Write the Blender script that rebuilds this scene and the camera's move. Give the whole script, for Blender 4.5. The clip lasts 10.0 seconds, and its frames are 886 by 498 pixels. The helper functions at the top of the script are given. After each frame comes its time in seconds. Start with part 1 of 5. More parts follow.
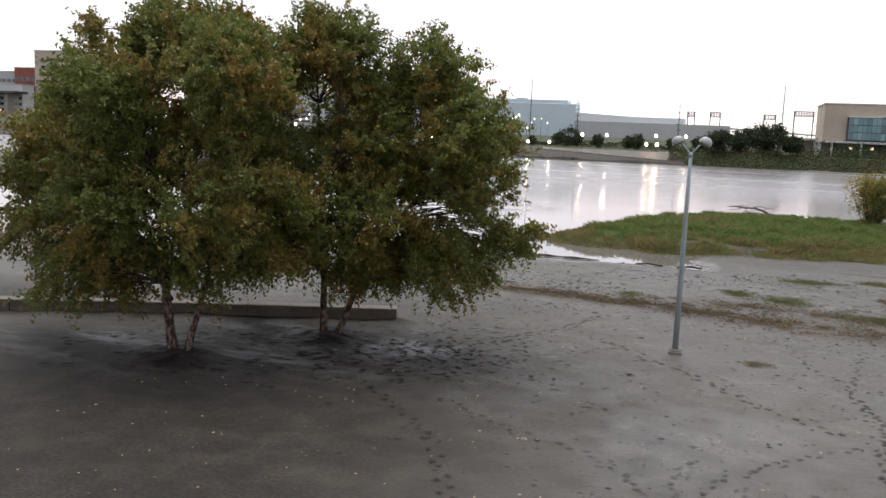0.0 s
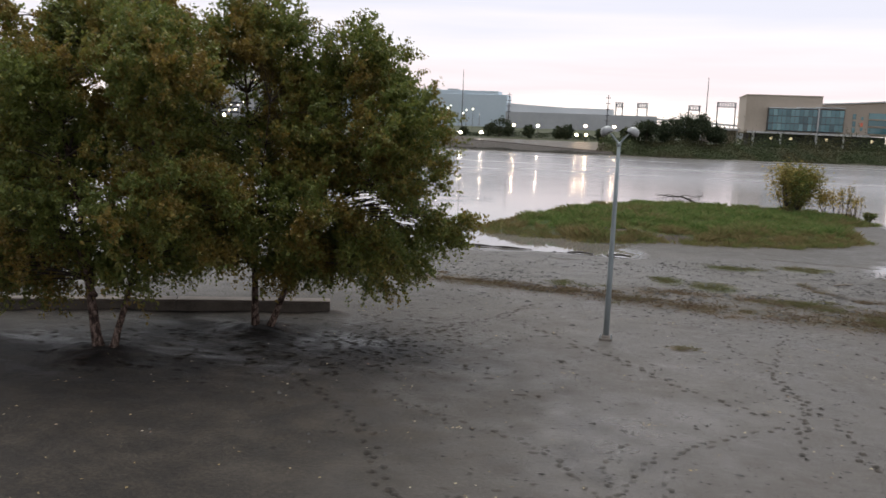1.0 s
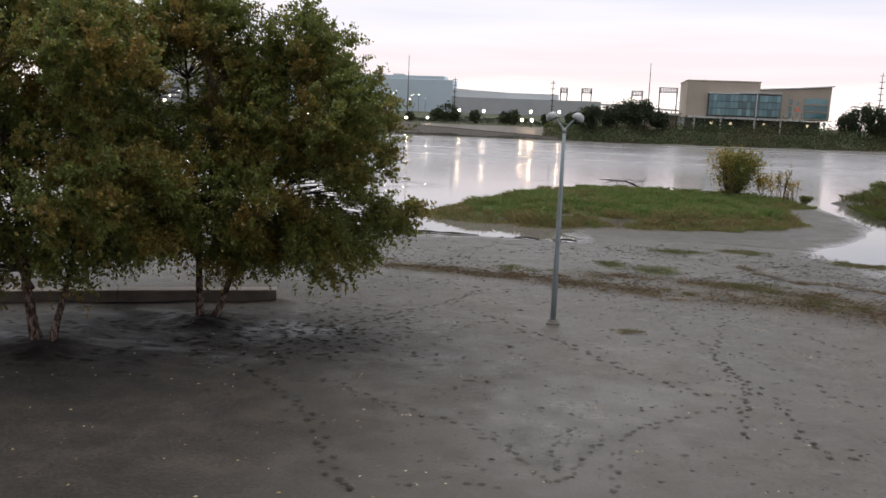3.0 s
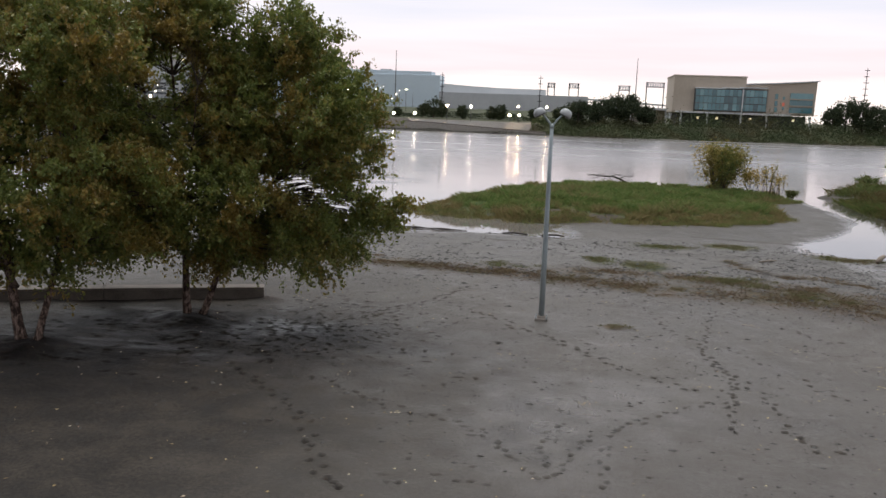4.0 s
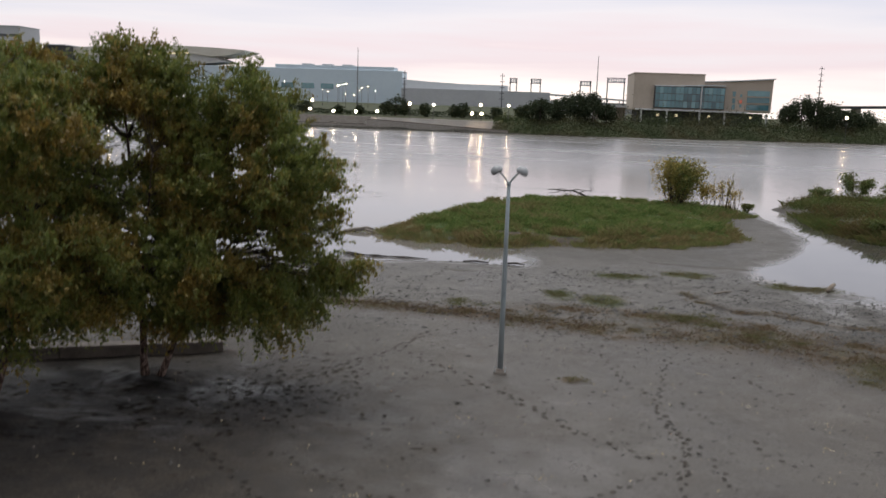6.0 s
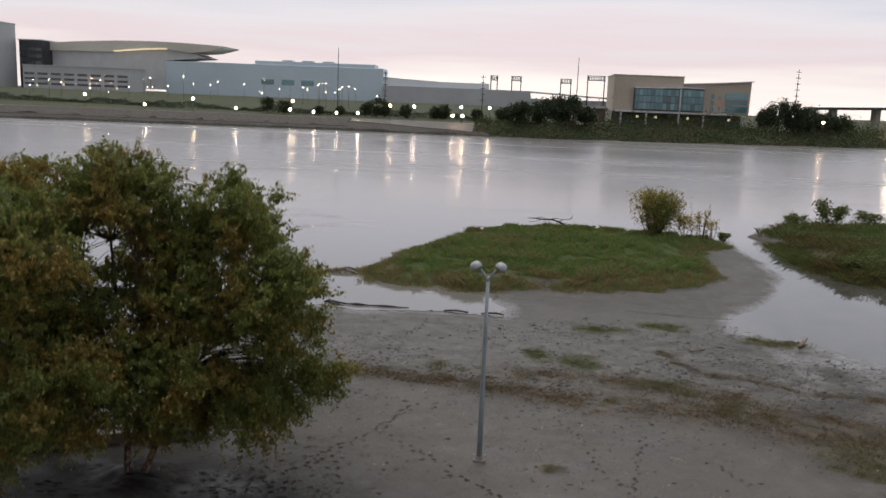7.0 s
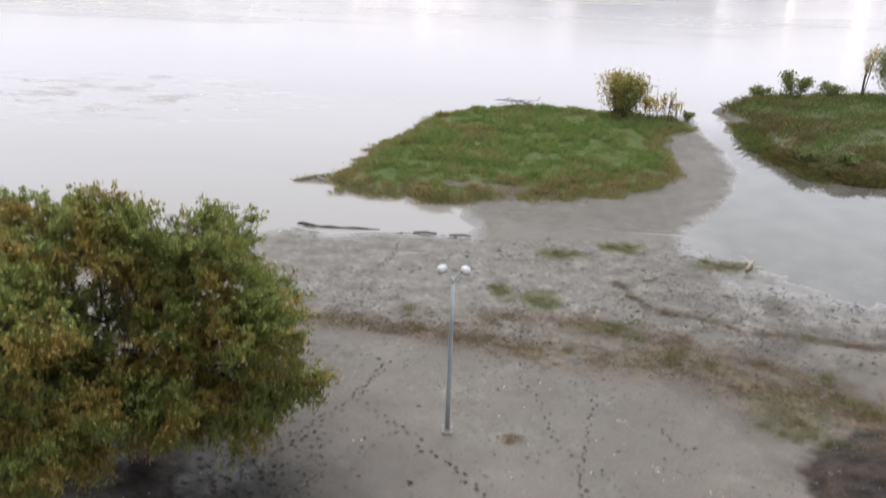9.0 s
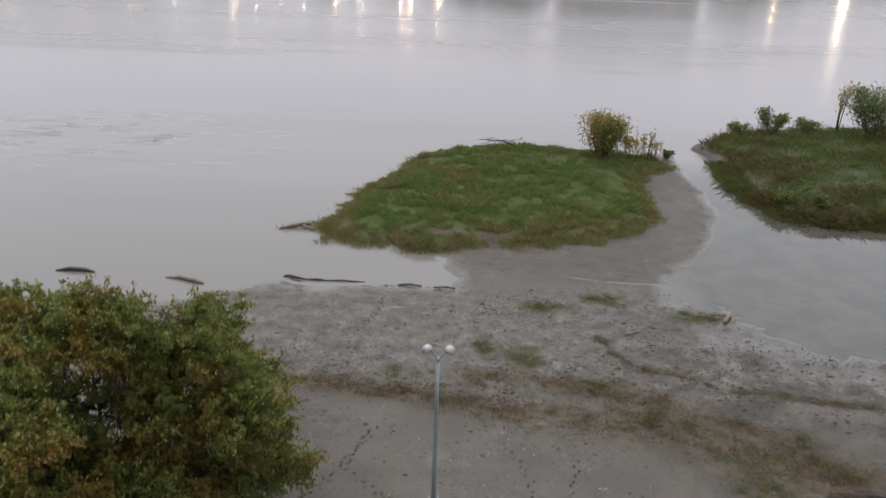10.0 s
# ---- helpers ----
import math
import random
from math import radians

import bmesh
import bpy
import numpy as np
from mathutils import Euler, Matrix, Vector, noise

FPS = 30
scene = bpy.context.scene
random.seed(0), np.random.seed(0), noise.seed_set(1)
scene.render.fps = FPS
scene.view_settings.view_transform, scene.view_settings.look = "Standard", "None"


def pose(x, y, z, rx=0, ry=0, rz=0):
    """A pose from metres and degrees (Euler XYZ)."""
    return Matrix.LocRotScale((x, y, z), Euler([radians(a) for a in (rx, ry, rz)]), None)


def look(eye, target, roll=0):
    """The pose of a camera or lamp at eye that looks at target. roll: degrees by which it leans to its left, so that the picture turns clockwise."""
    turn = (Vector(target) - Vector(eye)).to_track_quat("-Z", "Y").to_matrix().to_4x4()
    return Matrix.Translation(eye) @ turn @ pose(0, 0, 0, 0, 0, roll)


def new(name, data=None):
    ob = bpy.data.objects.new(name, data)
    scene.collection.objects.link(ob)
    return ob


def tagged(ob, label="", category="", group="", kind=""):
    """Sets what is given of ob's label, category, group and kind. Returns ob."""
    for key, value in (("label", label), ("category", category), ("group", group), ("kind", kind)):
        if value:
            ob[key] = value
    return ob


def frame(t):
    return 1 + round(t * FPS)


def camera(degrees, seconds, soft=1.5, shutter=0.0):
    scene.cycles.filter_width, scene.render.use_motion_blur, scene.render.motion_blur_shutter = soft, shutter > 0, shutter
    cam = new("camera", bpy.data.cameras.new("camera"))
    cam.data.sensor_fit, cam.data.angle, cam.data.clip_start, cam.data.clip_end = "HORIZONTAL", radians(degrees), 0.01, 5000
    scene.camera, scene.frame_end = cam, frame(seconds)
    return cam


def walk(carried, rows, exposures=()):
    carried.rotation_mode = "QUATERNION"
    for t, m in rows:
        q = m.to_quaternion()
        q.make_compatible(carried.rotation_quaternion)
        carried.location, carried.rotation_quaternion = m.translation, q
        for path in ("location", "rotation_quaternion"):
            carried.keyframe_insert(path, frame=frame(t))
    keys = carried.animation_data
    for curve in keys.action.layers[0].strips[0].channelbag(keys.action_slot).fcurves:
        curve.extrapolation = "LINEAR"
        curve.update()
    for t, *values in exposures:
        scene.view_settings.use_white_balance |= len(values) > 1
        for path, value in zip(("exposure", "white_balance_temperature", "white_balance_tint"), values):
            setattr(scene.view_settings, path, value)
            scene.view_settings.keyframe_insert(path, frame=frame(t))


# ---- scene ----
cam = camera(55.9, 10.0, soft=1.5, shutter=0.6)
PATH = [
    (0, (0.314, -0.222, 5.358), (-0.295, 1.664, 5.091), 2.4),
    (0.2, (0.308, -0.216, 5.36), (-0.295, 1.672, 5.09), 2.35),
    (0.3, (0.304, -0.213, 5.362), (-0.281, 1.68, 5.089), 2.33),
    (0.5, (0.301, -0.207, 5.363), (-0.262, 1.692, 5.087), 2.3),
    (0.6, (0.303, -0.204, 5.361), (-0.223, 1.706, 5.086), 2.3),
    (0.7, (0.308, -0.201, 5.357), (-0.177, 1.719, 5.08), 2.3),
    (0.8, (0.313, -0.198, 5.353), (-0.16, 1.726, 5.075), 2.3),
    (0.9, (0.318, -0.194, 5.349), (-0.146, 1.731, 5.069), 2.3),
    (1, (0.32, -0.19, 5.347), (-0.135, 1.737, 5.065), 2.3),
    (1.5, (0.313, -0.159, 5.348), (-0.102, 1.775, 5.057), 2.3),
    (2, (0.309, -0.144, 5.351), (-0.075, 1.795, 5.052), 2.2),
    (2.5, (0.31, -0.147, 5.359), (-0.042, 1.798, 5.054), 2.2),
    (4, (0.301, -0.105, 5.388), (0.0, 1.846, 5.067), 2.1),
    (4.5, (0.317, -0.087, 5.401), (0.036, 1.867, 5.078), 2.0),
    (5, (0.336, -0.074, 5.426), (0.079, 1.882, 5.101), 2.0),
    (5.5, (0.365, -0.007, 5.801), (0.129, 1.952, 5.474), 2.0),
    (6, (0.367, 0.016, 7.06), (0.152, 1.976, 6.726), 2.0),
    (6.2, (0.374, 0.014, 7.563), (0.168, 1.976, 7.232), 2.0),
    (7.0, (0.271, 0.075, 9.77), (0.103, 2.037, 9.422), 2.3),
    (7.3, (0.232, 0.105, 10.579), (0.08, 2.042, 10.105), 2.4),
    (7.5, (0.19, 0.202, 11.002), (0.055, 2.105, 10.402), 2.3),
    (7.6, (0.193, 0.198, 11.265), (0.066, 2.076, 10.589), 2.3),
    (7.7, (0.199, 0.19, 11.56), (0.081, 2.035, 10.797), 2.3),
    (7.8, (0.207, 0.179, 11.872), (0.096, 1.989, 11.028), 2.3),
    (7.9, (0.213, 0.171, 12.187), (0.11, 1.949, 11.277), 2.3),
    (8, (0.216, 0.167, 12.487), (0.118, 1.931, 11.549), 2.3),
    (8.1, (0.214, 0.169, 12.775), (0.121, 1.926, 11.824), 2.29),
    (8.2, (0.21, 0.174, 13.06), (0.121, 1.929, 12.104), 2.27),
    (8.3, (0.205, 0.181, 13.342), (0.12, 1.934, 12.383), 2.25),
    (8.4, (0.201, 0.186, 13.618), (0.118, 1.941, 12.663), 2.22),
    (8.5, (0.198, 0.188, 13.889), (0.118, 1.943, 12.933), 2.2),
    (8.6, (0.197, 0.186, 14.155), (0.119, 1.943, 13.203), 2.18),
    (8.7, (0.196, 0.18, 14.416), (0.119, 1.95, 13.487), 2.15),
    (8.8, (0.195, 0.174, 14.672), (0.118, 1.975, 13.806), 2.13),
    (8.9, (0.194, 0.168, 14.922), (0.118, 2.0, 14.123), 2.11),
    (9, (0.193, 0.166, 15.164), (0.118, 2.011, 14.396), 2.1),
    (9.1, (0.19, 0.171, 15.399), (0.117, 2.021, 14.641), 2.1),
    (9.2, (0.184, 0.184, 15.627), (0.115, 2.035, 14.872), 2.1),
    (9.3, (0.176, 0.201, 15.849), (0.111, 2.053, 15.097), 2.1),
    (9.5, (0.16, 0.232, 16.276), (0.103, 2.083, 15.522), 2.1),
    (10, (0.114, 0.277, 17.245), (0.075, 2.135, 16.507), 2.1),
]
EXPOSURES = [(0, 0.47), (0.3, 0.40), (0.6, 0.28), (1, 0.17), (5, 0.13), (6.2, -0.05), (7.3, -0.25), (7.8, -0.40), (8.2, 0.22), (8.5, 0.78), (8.8, 1.08), (9, 1.08), (9.5, 0.64), (10, 0.36)]
walk(cam, [(t, look(eye, target, roll)) for t, eye, target, roll in PATH], EXPOSURES)

# ---- world and sun: overcast evening sky, glow in the west ----
SUN_AZ, SUN_EL = radians(-15), radians(76)
world = bpy.data.worlds.new("evening_sky")
scene.world = world
world.use_nodes = True
wn, wl = world.node_tree.nodes, world.node_tree.links
wn.clear()
w_out = wn.new("ShaderNodeOutputWorld")
w_sky = wn.new("ShaderNodeTexSky")
w_sky.sky_type, w_sky.sun_disc = "NISHITA", False
w_sky.sun_elevation, w_sky.sun_rotation = SUN_EL, SUN_AZ
w_bg1 = wn.new("ShaderNodeBackground")
w_bg1.inputs[1].default_value = 0.08
wl.new(w_sky.outputs[0], w_bg1.inputs[0])
w_tc = wn.new("ShaderNodeTexCoord")
w_sep = wn.new("ShaderNodeSeparateXYZ")
wl.new(w_tc.outputs["Generated"], w_sep.inputs[0])
w_map = wn.new("ShaderNodeMapping")
w_map.inputs["Scale"].default_value = (1.1, 1.6, 16.0)
wl.new(w_tc.outputs["Generated"], w_map.inputs[0])
w_noise = wn.new("ShaderNodeTexNoise")
w_noise.inputs["Scale"].default_value, w_noise.inputs["Detail"].default_value = 1.7, 5.0
wl.new(w_map.outputs[0], w_noise.inputs[0])
w_m1 = wn.new("ShaderNodeMath"); w_m1.operation = "MULTIPLY_ADD"
w_m1.inputs[1].default_value, w_m1.inputs[2].default_value = 0.15, -0.075
wl.new(w_noise.outputs[0], w_m1.inputs[0])
w_m2 = wn.new("ShaderNodeMath"); w_m2.operation = "ADD"
wl.new(w_sep.outputs[2], w_m2.inputs[0]); wl.new(w_m1.outputs[0], w_m2.inputs[1])
w_ramp = wn.new("ShaderNodeValToRGB")
SKY_STOPS = [(0.0, (1.30, 1.16, 1.08)), (0.03, (1.12, 1.00, 0.97)), (0.058, (0.95, 0.80, 0.83)), (0.09, (0.95, 0.89, 0.92)), (0.135, (0.79, 0.785, 0.88)), (0.2, (0.78, 0.78, 0.88)), (0.32, (0.745, 0.765, 0.815)), (0.5, (0.635, 0.665, 0.705)), (1.0, (0.525, 0.545, 0.575))]
for k, (p, c) in enumerate(SKY_STOPS):
    e = w_ramp.color_ramp.elements[k] if k < 2 else w_ramp.color_ramp.elements.new(p)
    e.position, e.color = p, (*c, 1)
wl.new(w_m2.outputs[0], w_ramp.inputs[0])
w_az = wn.new("ShaderNodeMapRange")
w_az.inputs[1].default_value, w_az.inputs[2].default_value = -1, 1
w_az.inputs[3].default_value, w_az.inputs[4].default_value = 0.72, 1.06
wl.new(w_sep.outputs[1], w_az.inputs[0])
w_bg2 = wn.new("ShaderNodeBackground")
wl.new(w_ramp.outputs[0], w_bg2.inputs[0]); wl.new(w_az.outputs[0], w_bg2.inputs[1])
w_mix = wn.new("ShaderNodeMixShader")
w_mix.inputs[0].default_value = 0.9
wl.new(w_bg1.outputs[0], w_mix.inputs[1]); wl.new(w_bg2.outputs[0], w_mix.inputs[2])
wl.new(w_mix.outputs[0], w_out.inputs[0])

sun = new("sun", bpy.data.lights.new("sun", "SUN"))
sun.data.energy, sun.data.angle, sun.data.color = 2.1, radians(50), (1.0, 0.98, 0.95)
sun.matrix_world = look((0, 0, 0), (-math.sin(SUN_AZ) * math.cos(SUN_EL), -math.cos(SUN_AZ) * math.cos(SUN_EL), -math.sin(SUN_EL)))
sun.location = (30, 90, 60)

rng = np.random.default_rng(7)


# ---- materials ----
class Nodes:
    """A node material with short calls."""

    def __init__(self, name):
        self.m = bpy.data.materials.new(name)
        self.m.use_nodes = True
        self.t = self.m.node_tree
        self.bsdf = self.t.nodes["Principled BSDF"]
        self.out = self.t.nodes["Material Output"]

    def add(self, kind, **inputs):
        n = self.t.nodes.new(kind)
        for k, v in inputs.items():
            n.inputs[k.replace("_", " ")].default_value = v
        return n

    def link(self, a, b):
        self.t.links.new(a, b)

    def coords(self, scale=(1, 1, 1)):
        tc = self.t.nodes.new("ShaderNodeTexCoord")
        mp = self.t.nodes.new("ShaderNodeMapping")
        mp.inputs["Scale"].default_value = scale
        self.link(tc.outputs["Object"], mp.inputs[0])
        return mp.outputs[0]

    def noise(self, scale, detail=4.0, vec=None, rough=0.55):
        n = self.add("ShaderNodeTexNoise", Scale=scale, Detail=detail, Roughness=rough)
        if vec is not None:
            self.link(vec, n.inputs["Vector"])
        return n.outputs[0]

    def ramp(self, fac, stops):
        r = self.t.nodes.new("ShaderNodeValToRGB")
        for k, (p, c) in enumerate(stops):
            e = r.color_ramp.elements[k] if k < 2 else r.color_ramp.elements.new(p)
            e.position = p
            e.color = (*c, 1) if len(c) == 3 else c
        self.link(fac, r.inputs[0])
        return r.outputs[0]

    def mix(self, fac, a, b, mode="MIX"):
        n = self.t.nodes.new("ShaderNodeMix")
        n.data_type, n.blend_type = "RGBA", mode
        for sock, v in ((n.inputs[0], fac), (n.inputs[6], a), (n.inputs[7], b)):
            if hasattr(v, "links"):
                self.link(v, sock)
            elif isinstance(v, tuple):
                sock.default_value = (*v, 1)
            else:
                sock.default_value = v
        return n.outputs[2]

    def math(self, op, a, b=0.0, c=0.0):
        n = self.t.nodes.new("ShaderNodeMath")
        n.operation = op
        for sock, v in zip(n.inputs, (a, b, c)):
            if hasattr(v, "links"):
                self.link(v, sock)
            else:
                sock.default_value = v
        return n.outputs[0]

    def attr(self, name):
        n = self.t.nodes.new("ShaderNodeAttribute")
        n.attribute_name = name
        return n.outputs["Fac"]

    def bump(self, height, strength=0.3, distance=0.02):
        b = self.add("ShaderNodeBump", Strength=strength, Distance=distance)
        self.link(height, b.inputs["Height"])
        self.link(b.outputs[0], self.bsdf.inputs["Normal"])


def surface(name, dark, light, rough=0.7, scale=3.0, fine=40.0, metal=0.0, bump=0.15, dist=0.01, spec=0.5, stretch=(1, 1, 1)):
    """A worn surface: two colours mixed by a coarse and a fine noise, with a fine relief."""
    m = Nodes(name)
    vec = m.coords(stretch)
    a, b = m.noise(scale, 5, vec), m.noise(fine, 3, vec)
    f = m.math("ADD", m.math("MULTIPLY", a, 0.7), m.math("MULTIPLY", b, 0.3))
    m.link(m.ramp(f, [(0.32, dark), (0.68, light)]), m.bsdf.inputs["Base Color"])
    m.link(m.math("MULTIPLY_ADD", a, 0.25, rough - 0.12), m.bsdf.inputs["Roughness"])
    m.bsdf.inputs["Metallic"].default_value = metal
    m.bsdf.inputs["Specular IOR Level"].default_value = spec
    m.bump(f, bump, dist)
    return m.m


def leafy(name, stops, through_light=0.35, rough=0.55, autumn=None):
    """Leaf or blade material: each island its own shade, a share of light passing through."""
    m = Nodes(name)
    geo = m.t.nodes.new("ShaderNodeNewGeometry")
    col = m.ramp(geo.outputs["Random Per Island"], stops)
    if autumn:
        col = m.mix(m.attr("autumn"), col, m.ramp(geo.outputs["Random Per Island"], autumn))
    m.link(col, m.bsdf.inputs["Base Color"])
    m.bsdf.inputs["Roughness"].default_value = rough
    m.bsdf.inputs["Specular IOR Level"].default_value = 0.35
    tr = m.t.nodes.new("ShaderNodeBsdfTranslucent")
    m.link(col, tr.inputs[0])
    mx = m.t.nodes.new("ShaderNodeMixShader")
    mx.inputs[0].default_value = through_light
    m.link(m.bsdf.outputs[0], mx.inputs[1])
    m.link(tr.outputs[0], mx.inputs[2])
    m.link(mx.outputs[0], m.out.inputs[0])
    return m.m


def glow(name, colour, strength):
    m = Nodes(name)
    m.bsdf.inputs["Base Color"].default_value = (*colour, 1)
    m.bsdf.inputs["Emission Color"].default_value = (*colour, 1)
    m.bsdf.inputs["Emission Strength"].default_value = strength
    return m.m


def ground_material():
    m = Nodes("river_mud")
    vec = m.coords()
    big, mid, fine = m.noise(0.16, 5, vec), m.noise(1.3, 6, vec, 0.65), m.noise(16, 6, vec, 0.75)
    speck = m.noise(38, 3, vec, 0.7)
    grit = m.noise(5.0, 6, vec, 0.75)
    flow = m.noise(0.5, 5, m.coords((0.6, 1.0, 1)))
    f = m.math("ADD", m.math("MULTIPLY", big, 0.30), m.math("ADD", m.math("MULTIPLY", m.math("ADD", flow, grit), 0.10), m.math("ADD", m.math("MULTIPLY", fine, 0.32), m.math("MULTIPLY", speck, 0.30))))
    mud = m.ramp(m.math("SUBTRACT", f, 0.06), [(0.39, (0.036, 0.031, 0.026)), (0.47, (0.080, 0.070, 0.060)), (0.53, (0.098, 0.086, 0.075)), (0.61, (0.155, 0.139, 0.123))])
    silt = m.ramp(m.math("ADD", m.math("MULTIPLY", mid, 0.35), m.math("ADD", m.math("MULTIPLY", grit, 0.35), m.math("MULTIPLY", fine, 0.30))), [(0.39, (0.012, 0.010, 0.009)), (0.45, (0.058, 0.050, 0.043)), (0.52, (0.106, 0.096, 0.085)), (0.60, (0.20, 0.188, 0.172))])
    col = m.mix(m.attr("silt"), mud, silt)
    veg = m.ramp(m.math("ADD", m.math("MULTIPLY", mid, 0.4), m.math("ADD", m.math("MULTIPLY", grit, 0.3), m.math("MULTIPLY", fine, 0.3))), [(0.41, (0.012, 0.008, 0.0055)), (0.5, (0.066, 0.045, 0.030)), (0.59, (0.135, 0.098, 0.066))])
    col = m.mix(m.attr("veg"), col, veg)
    # dark brown for wet mud, with the birches' shade painted in the same colour
    col = m.mix(m.math("MULTIPLY", m.attr("damp_shade"), 0.89), col, m.ramp(m.math("ADD", m.math("MULTIPLY", fine, 0.6), m.math("MULTIPLY", mid, 0.4)), [(0.42, (0.0045, 0.0034, 0.0026)), (0.5, (0.0180, 0.0136, 0.0098)), (0.58, (0.044, 0.034, 0.024))]))
    # darkest brown: mound earth, and shadow painted into prints and edges
    col = m.mix(m.attr("soil_shade"), col, m.ramp(m.math("ADD", m.math("MULTIPLY", fine, 0.5), m.math("MULTIPLY", mid, 0.5)), [(0.36, (0.005, 0.004, 0.0035)), (0.5, (0.014, 0.010, 0.008)), (0.62, (0.062, 0.040, 0.030))]))
    turf = m.ramp(mid, [(0.35, (0.035, 0.042, 0.02)), (0.65, (0.075, 0.08, 0.036))])
    col = m.mix(m.attr("turf"), col, turf)
    green = m.ramp(m.math("ADD", m.math("MULTIPLY", mid, 0.5), m.math("MULTIPLY", grit, 0.5)), [(0.40, (0.022, 0.036, 0.012)), (0.48, (0.046, 0.072, 0.022)), (0.55, (0.072, 0.090, 0.034)), (0.64, (0.11, 0.095, 0.052))])
    col = m.mix(m.attr("moss"), col, green)
    col = m.mix(m.math("MULTIPLY", m.attr("film"), 0.7), col, (0.125, 0.115, 0.104))
    m.link(col, m.bsdf.inputs["Base Color"])
    wet = m.ramp(m.math("ADD", m.math("MULTIPLY", mid, 0.3), m.math("ADD", m.math("MULTIPLY", grit, 0.35), m.math("MULTIPLY", big, 0.35))), [(0.40, (0.34, 0.34, 0.34)), (0.60, (0.66, 0.66, 0.66))])
    wet = m.mix(m.math("MULTIPLY", m.attr("damp_shade"), 0.8), wet, (0.75, 0.75, 0.75))
    wet = m.mix(m.attr("sheen"), wet, (0.22, 0.22, 0.22))
    rough = m.mix(m.math("MAXIMUM", m.attr("turf"), m.math("MAXIMUM", m.attr("veg"), m.attr("soil_shade"))), wet, (0.85, 0.85, 0.85))
    rough = m.mix(m.attr("film"), rough, (0.10, 0.10, 0.10))
    m.link(rough, m.bsdf.inputs["Roughness"])
    m.link(m.math("MULTIPLY_ADD", m.math("MAXIMUM", m.attr("film"), m.math("MULTIPLY", m.attr("sheen"), 0.6)), 0.45, 0.28), m.bsdf.inputs["Specular IOR Level"])
    relief = m.math("ADD", m.math("MULTIPLY", grit, 0.7), m.math("ADD", m.math("MULTIPLY", fine, 0.5), m.math("MULTIPLY", speck, 0.2)))
    m.bump(m.math("MULTIPLY", relief, m.math("MULTIPLY_ADD", m.attr("film"), -0.9, 1.0)), 0.7, 0.05)
    return m.m


def water_material():
    m = Nodes("river_water")
    vec = m.coords()
    patch = m.noise(1.0, 4, m.coords((0.006, 0.03, 1)))
    band = m.ramp(m.noise(1.0, 4, m.coords((0.008, 0.20, 1)), 0.6), [(0.50, (0.0, 0.0, 0.0)), (0.62, (1.0, 1.0, 1.0))])
    streaks = m.ramp(m.noise(1.0, 5, m.coords((0.010, 0.06, 1)), 0.7), [(0.55, (0.0, 0.0, 0.0)), (0.66, (1.0, 1.0, 1.0))])
    col = m.ramp(patch, [(0.4, (0.160, 0.147, 0.140)), (0.6, (0.185, 0.171, 0.163))])
    place = m.t.nodes.new("ShaderNodeSeparateXYZ")
    m.link(vec, place.inputs[0])
    still = m.math("MULTIPLY", m.math("MINIMUM", m.math("MAXIMUM", m.math("MULTIPLY_ADD", place.outputs[0], 0.2, -1.6), 0.0), 1.0), m.math("MINIMUM", m.math("MAXIMUM", m.math("MULTIPLY_ADD", place.outputs[1], -0.15, 9.9), 0.0), 1.0))
    col = m.mix(still, col, m.ramp(m.noise(0.6, 4, vec), [(0.4, (0.062, 0.059, 0.052)), (0.6, (0.084, 0.079, 0.070))]))
    m.link(col, m.bsdf.inputs["Base Color"])
    m.bsdf.inputs["IOR"].default_value = 1.62
    wave = m.math("ADD", m.noise(0.9, 4, m.coords((0.5, 1.0, 1))), m.math("MULTIPLY", m.noise(0.12, 3, vec), 1.5))
    sep = m.t.nodes.new("ShaderNodeSeparateXYZ")
    m.link(vec, sep.inputs[0])
    open_water = m.math("MULTIPLY_ADD", sep.outputs[1], 0.012, -0.5)
    chop = m.math("MINIMUM", m.math("MAXIMUM", open_water, 0.0), 1.0)
    m.link(m.math("MULTIPLY_ADD", chop, m.math("MULTIPLY_ADD", patch, 0.22, m.math("MULTIPLY_ADD", streaks, 0.08, 0.09)), 0.035), m.bsdf.inputs["Roughness"])
    # a riffle over a shoal off the island's upstream end
    dx = m.math("MULTIPLY_ADD", sep.outputs[0], 0.05, 1.5)
    dy = m.math("MULTIPLY_ADD", sep.outputs[1], 0.085, -5.5)
    shoal = m.math("SUBTRACT", 1.0, m.math("ADD", m.math("MULTIPLY", dx, dx), m.math("MULTIPLY", dy, dy)))
    broken = m.ramp(m.noise(1.0, 4, m.coords((0.22, 0.55, 1)), 0.6), [(0.46, (0.0, 0.0, 0.0)), (0.58, (1.0, 1.0, 1.0))])
    riffle = m.math("MULTIPLY", m.math("MAXIMUM", shoal, 0.0), broken)
    ripple = m.ramp(m.noise(1.0, 3, m.coords((0.035, 0.05, 1))), [(0.50, (0.0, 0.0, 0.0)), (0.64, (0.22, 0.22, 0.22))])
    b = m.add("ShaderNodeBump", Distance=0.10)
    calm = m.math("MULTIPLY", m.math("MINIMUM", m.math("MAXIMUM", open_water, 0.22), 1.0), m.math("ADD", ripple, m.math("ADD", m.math("MULTIPLY", m.math("MULTIPLY", band, chop), 0.3), m.math("MULTIPLY_ADD", patch, 0.07, -0.015))))
    m.link(m.math("ADD", calm, m.math("MULTIPLY", riffle, 2.2)), b.inputs["Strength"])
    m.link(wave, b.inputs["Height"])
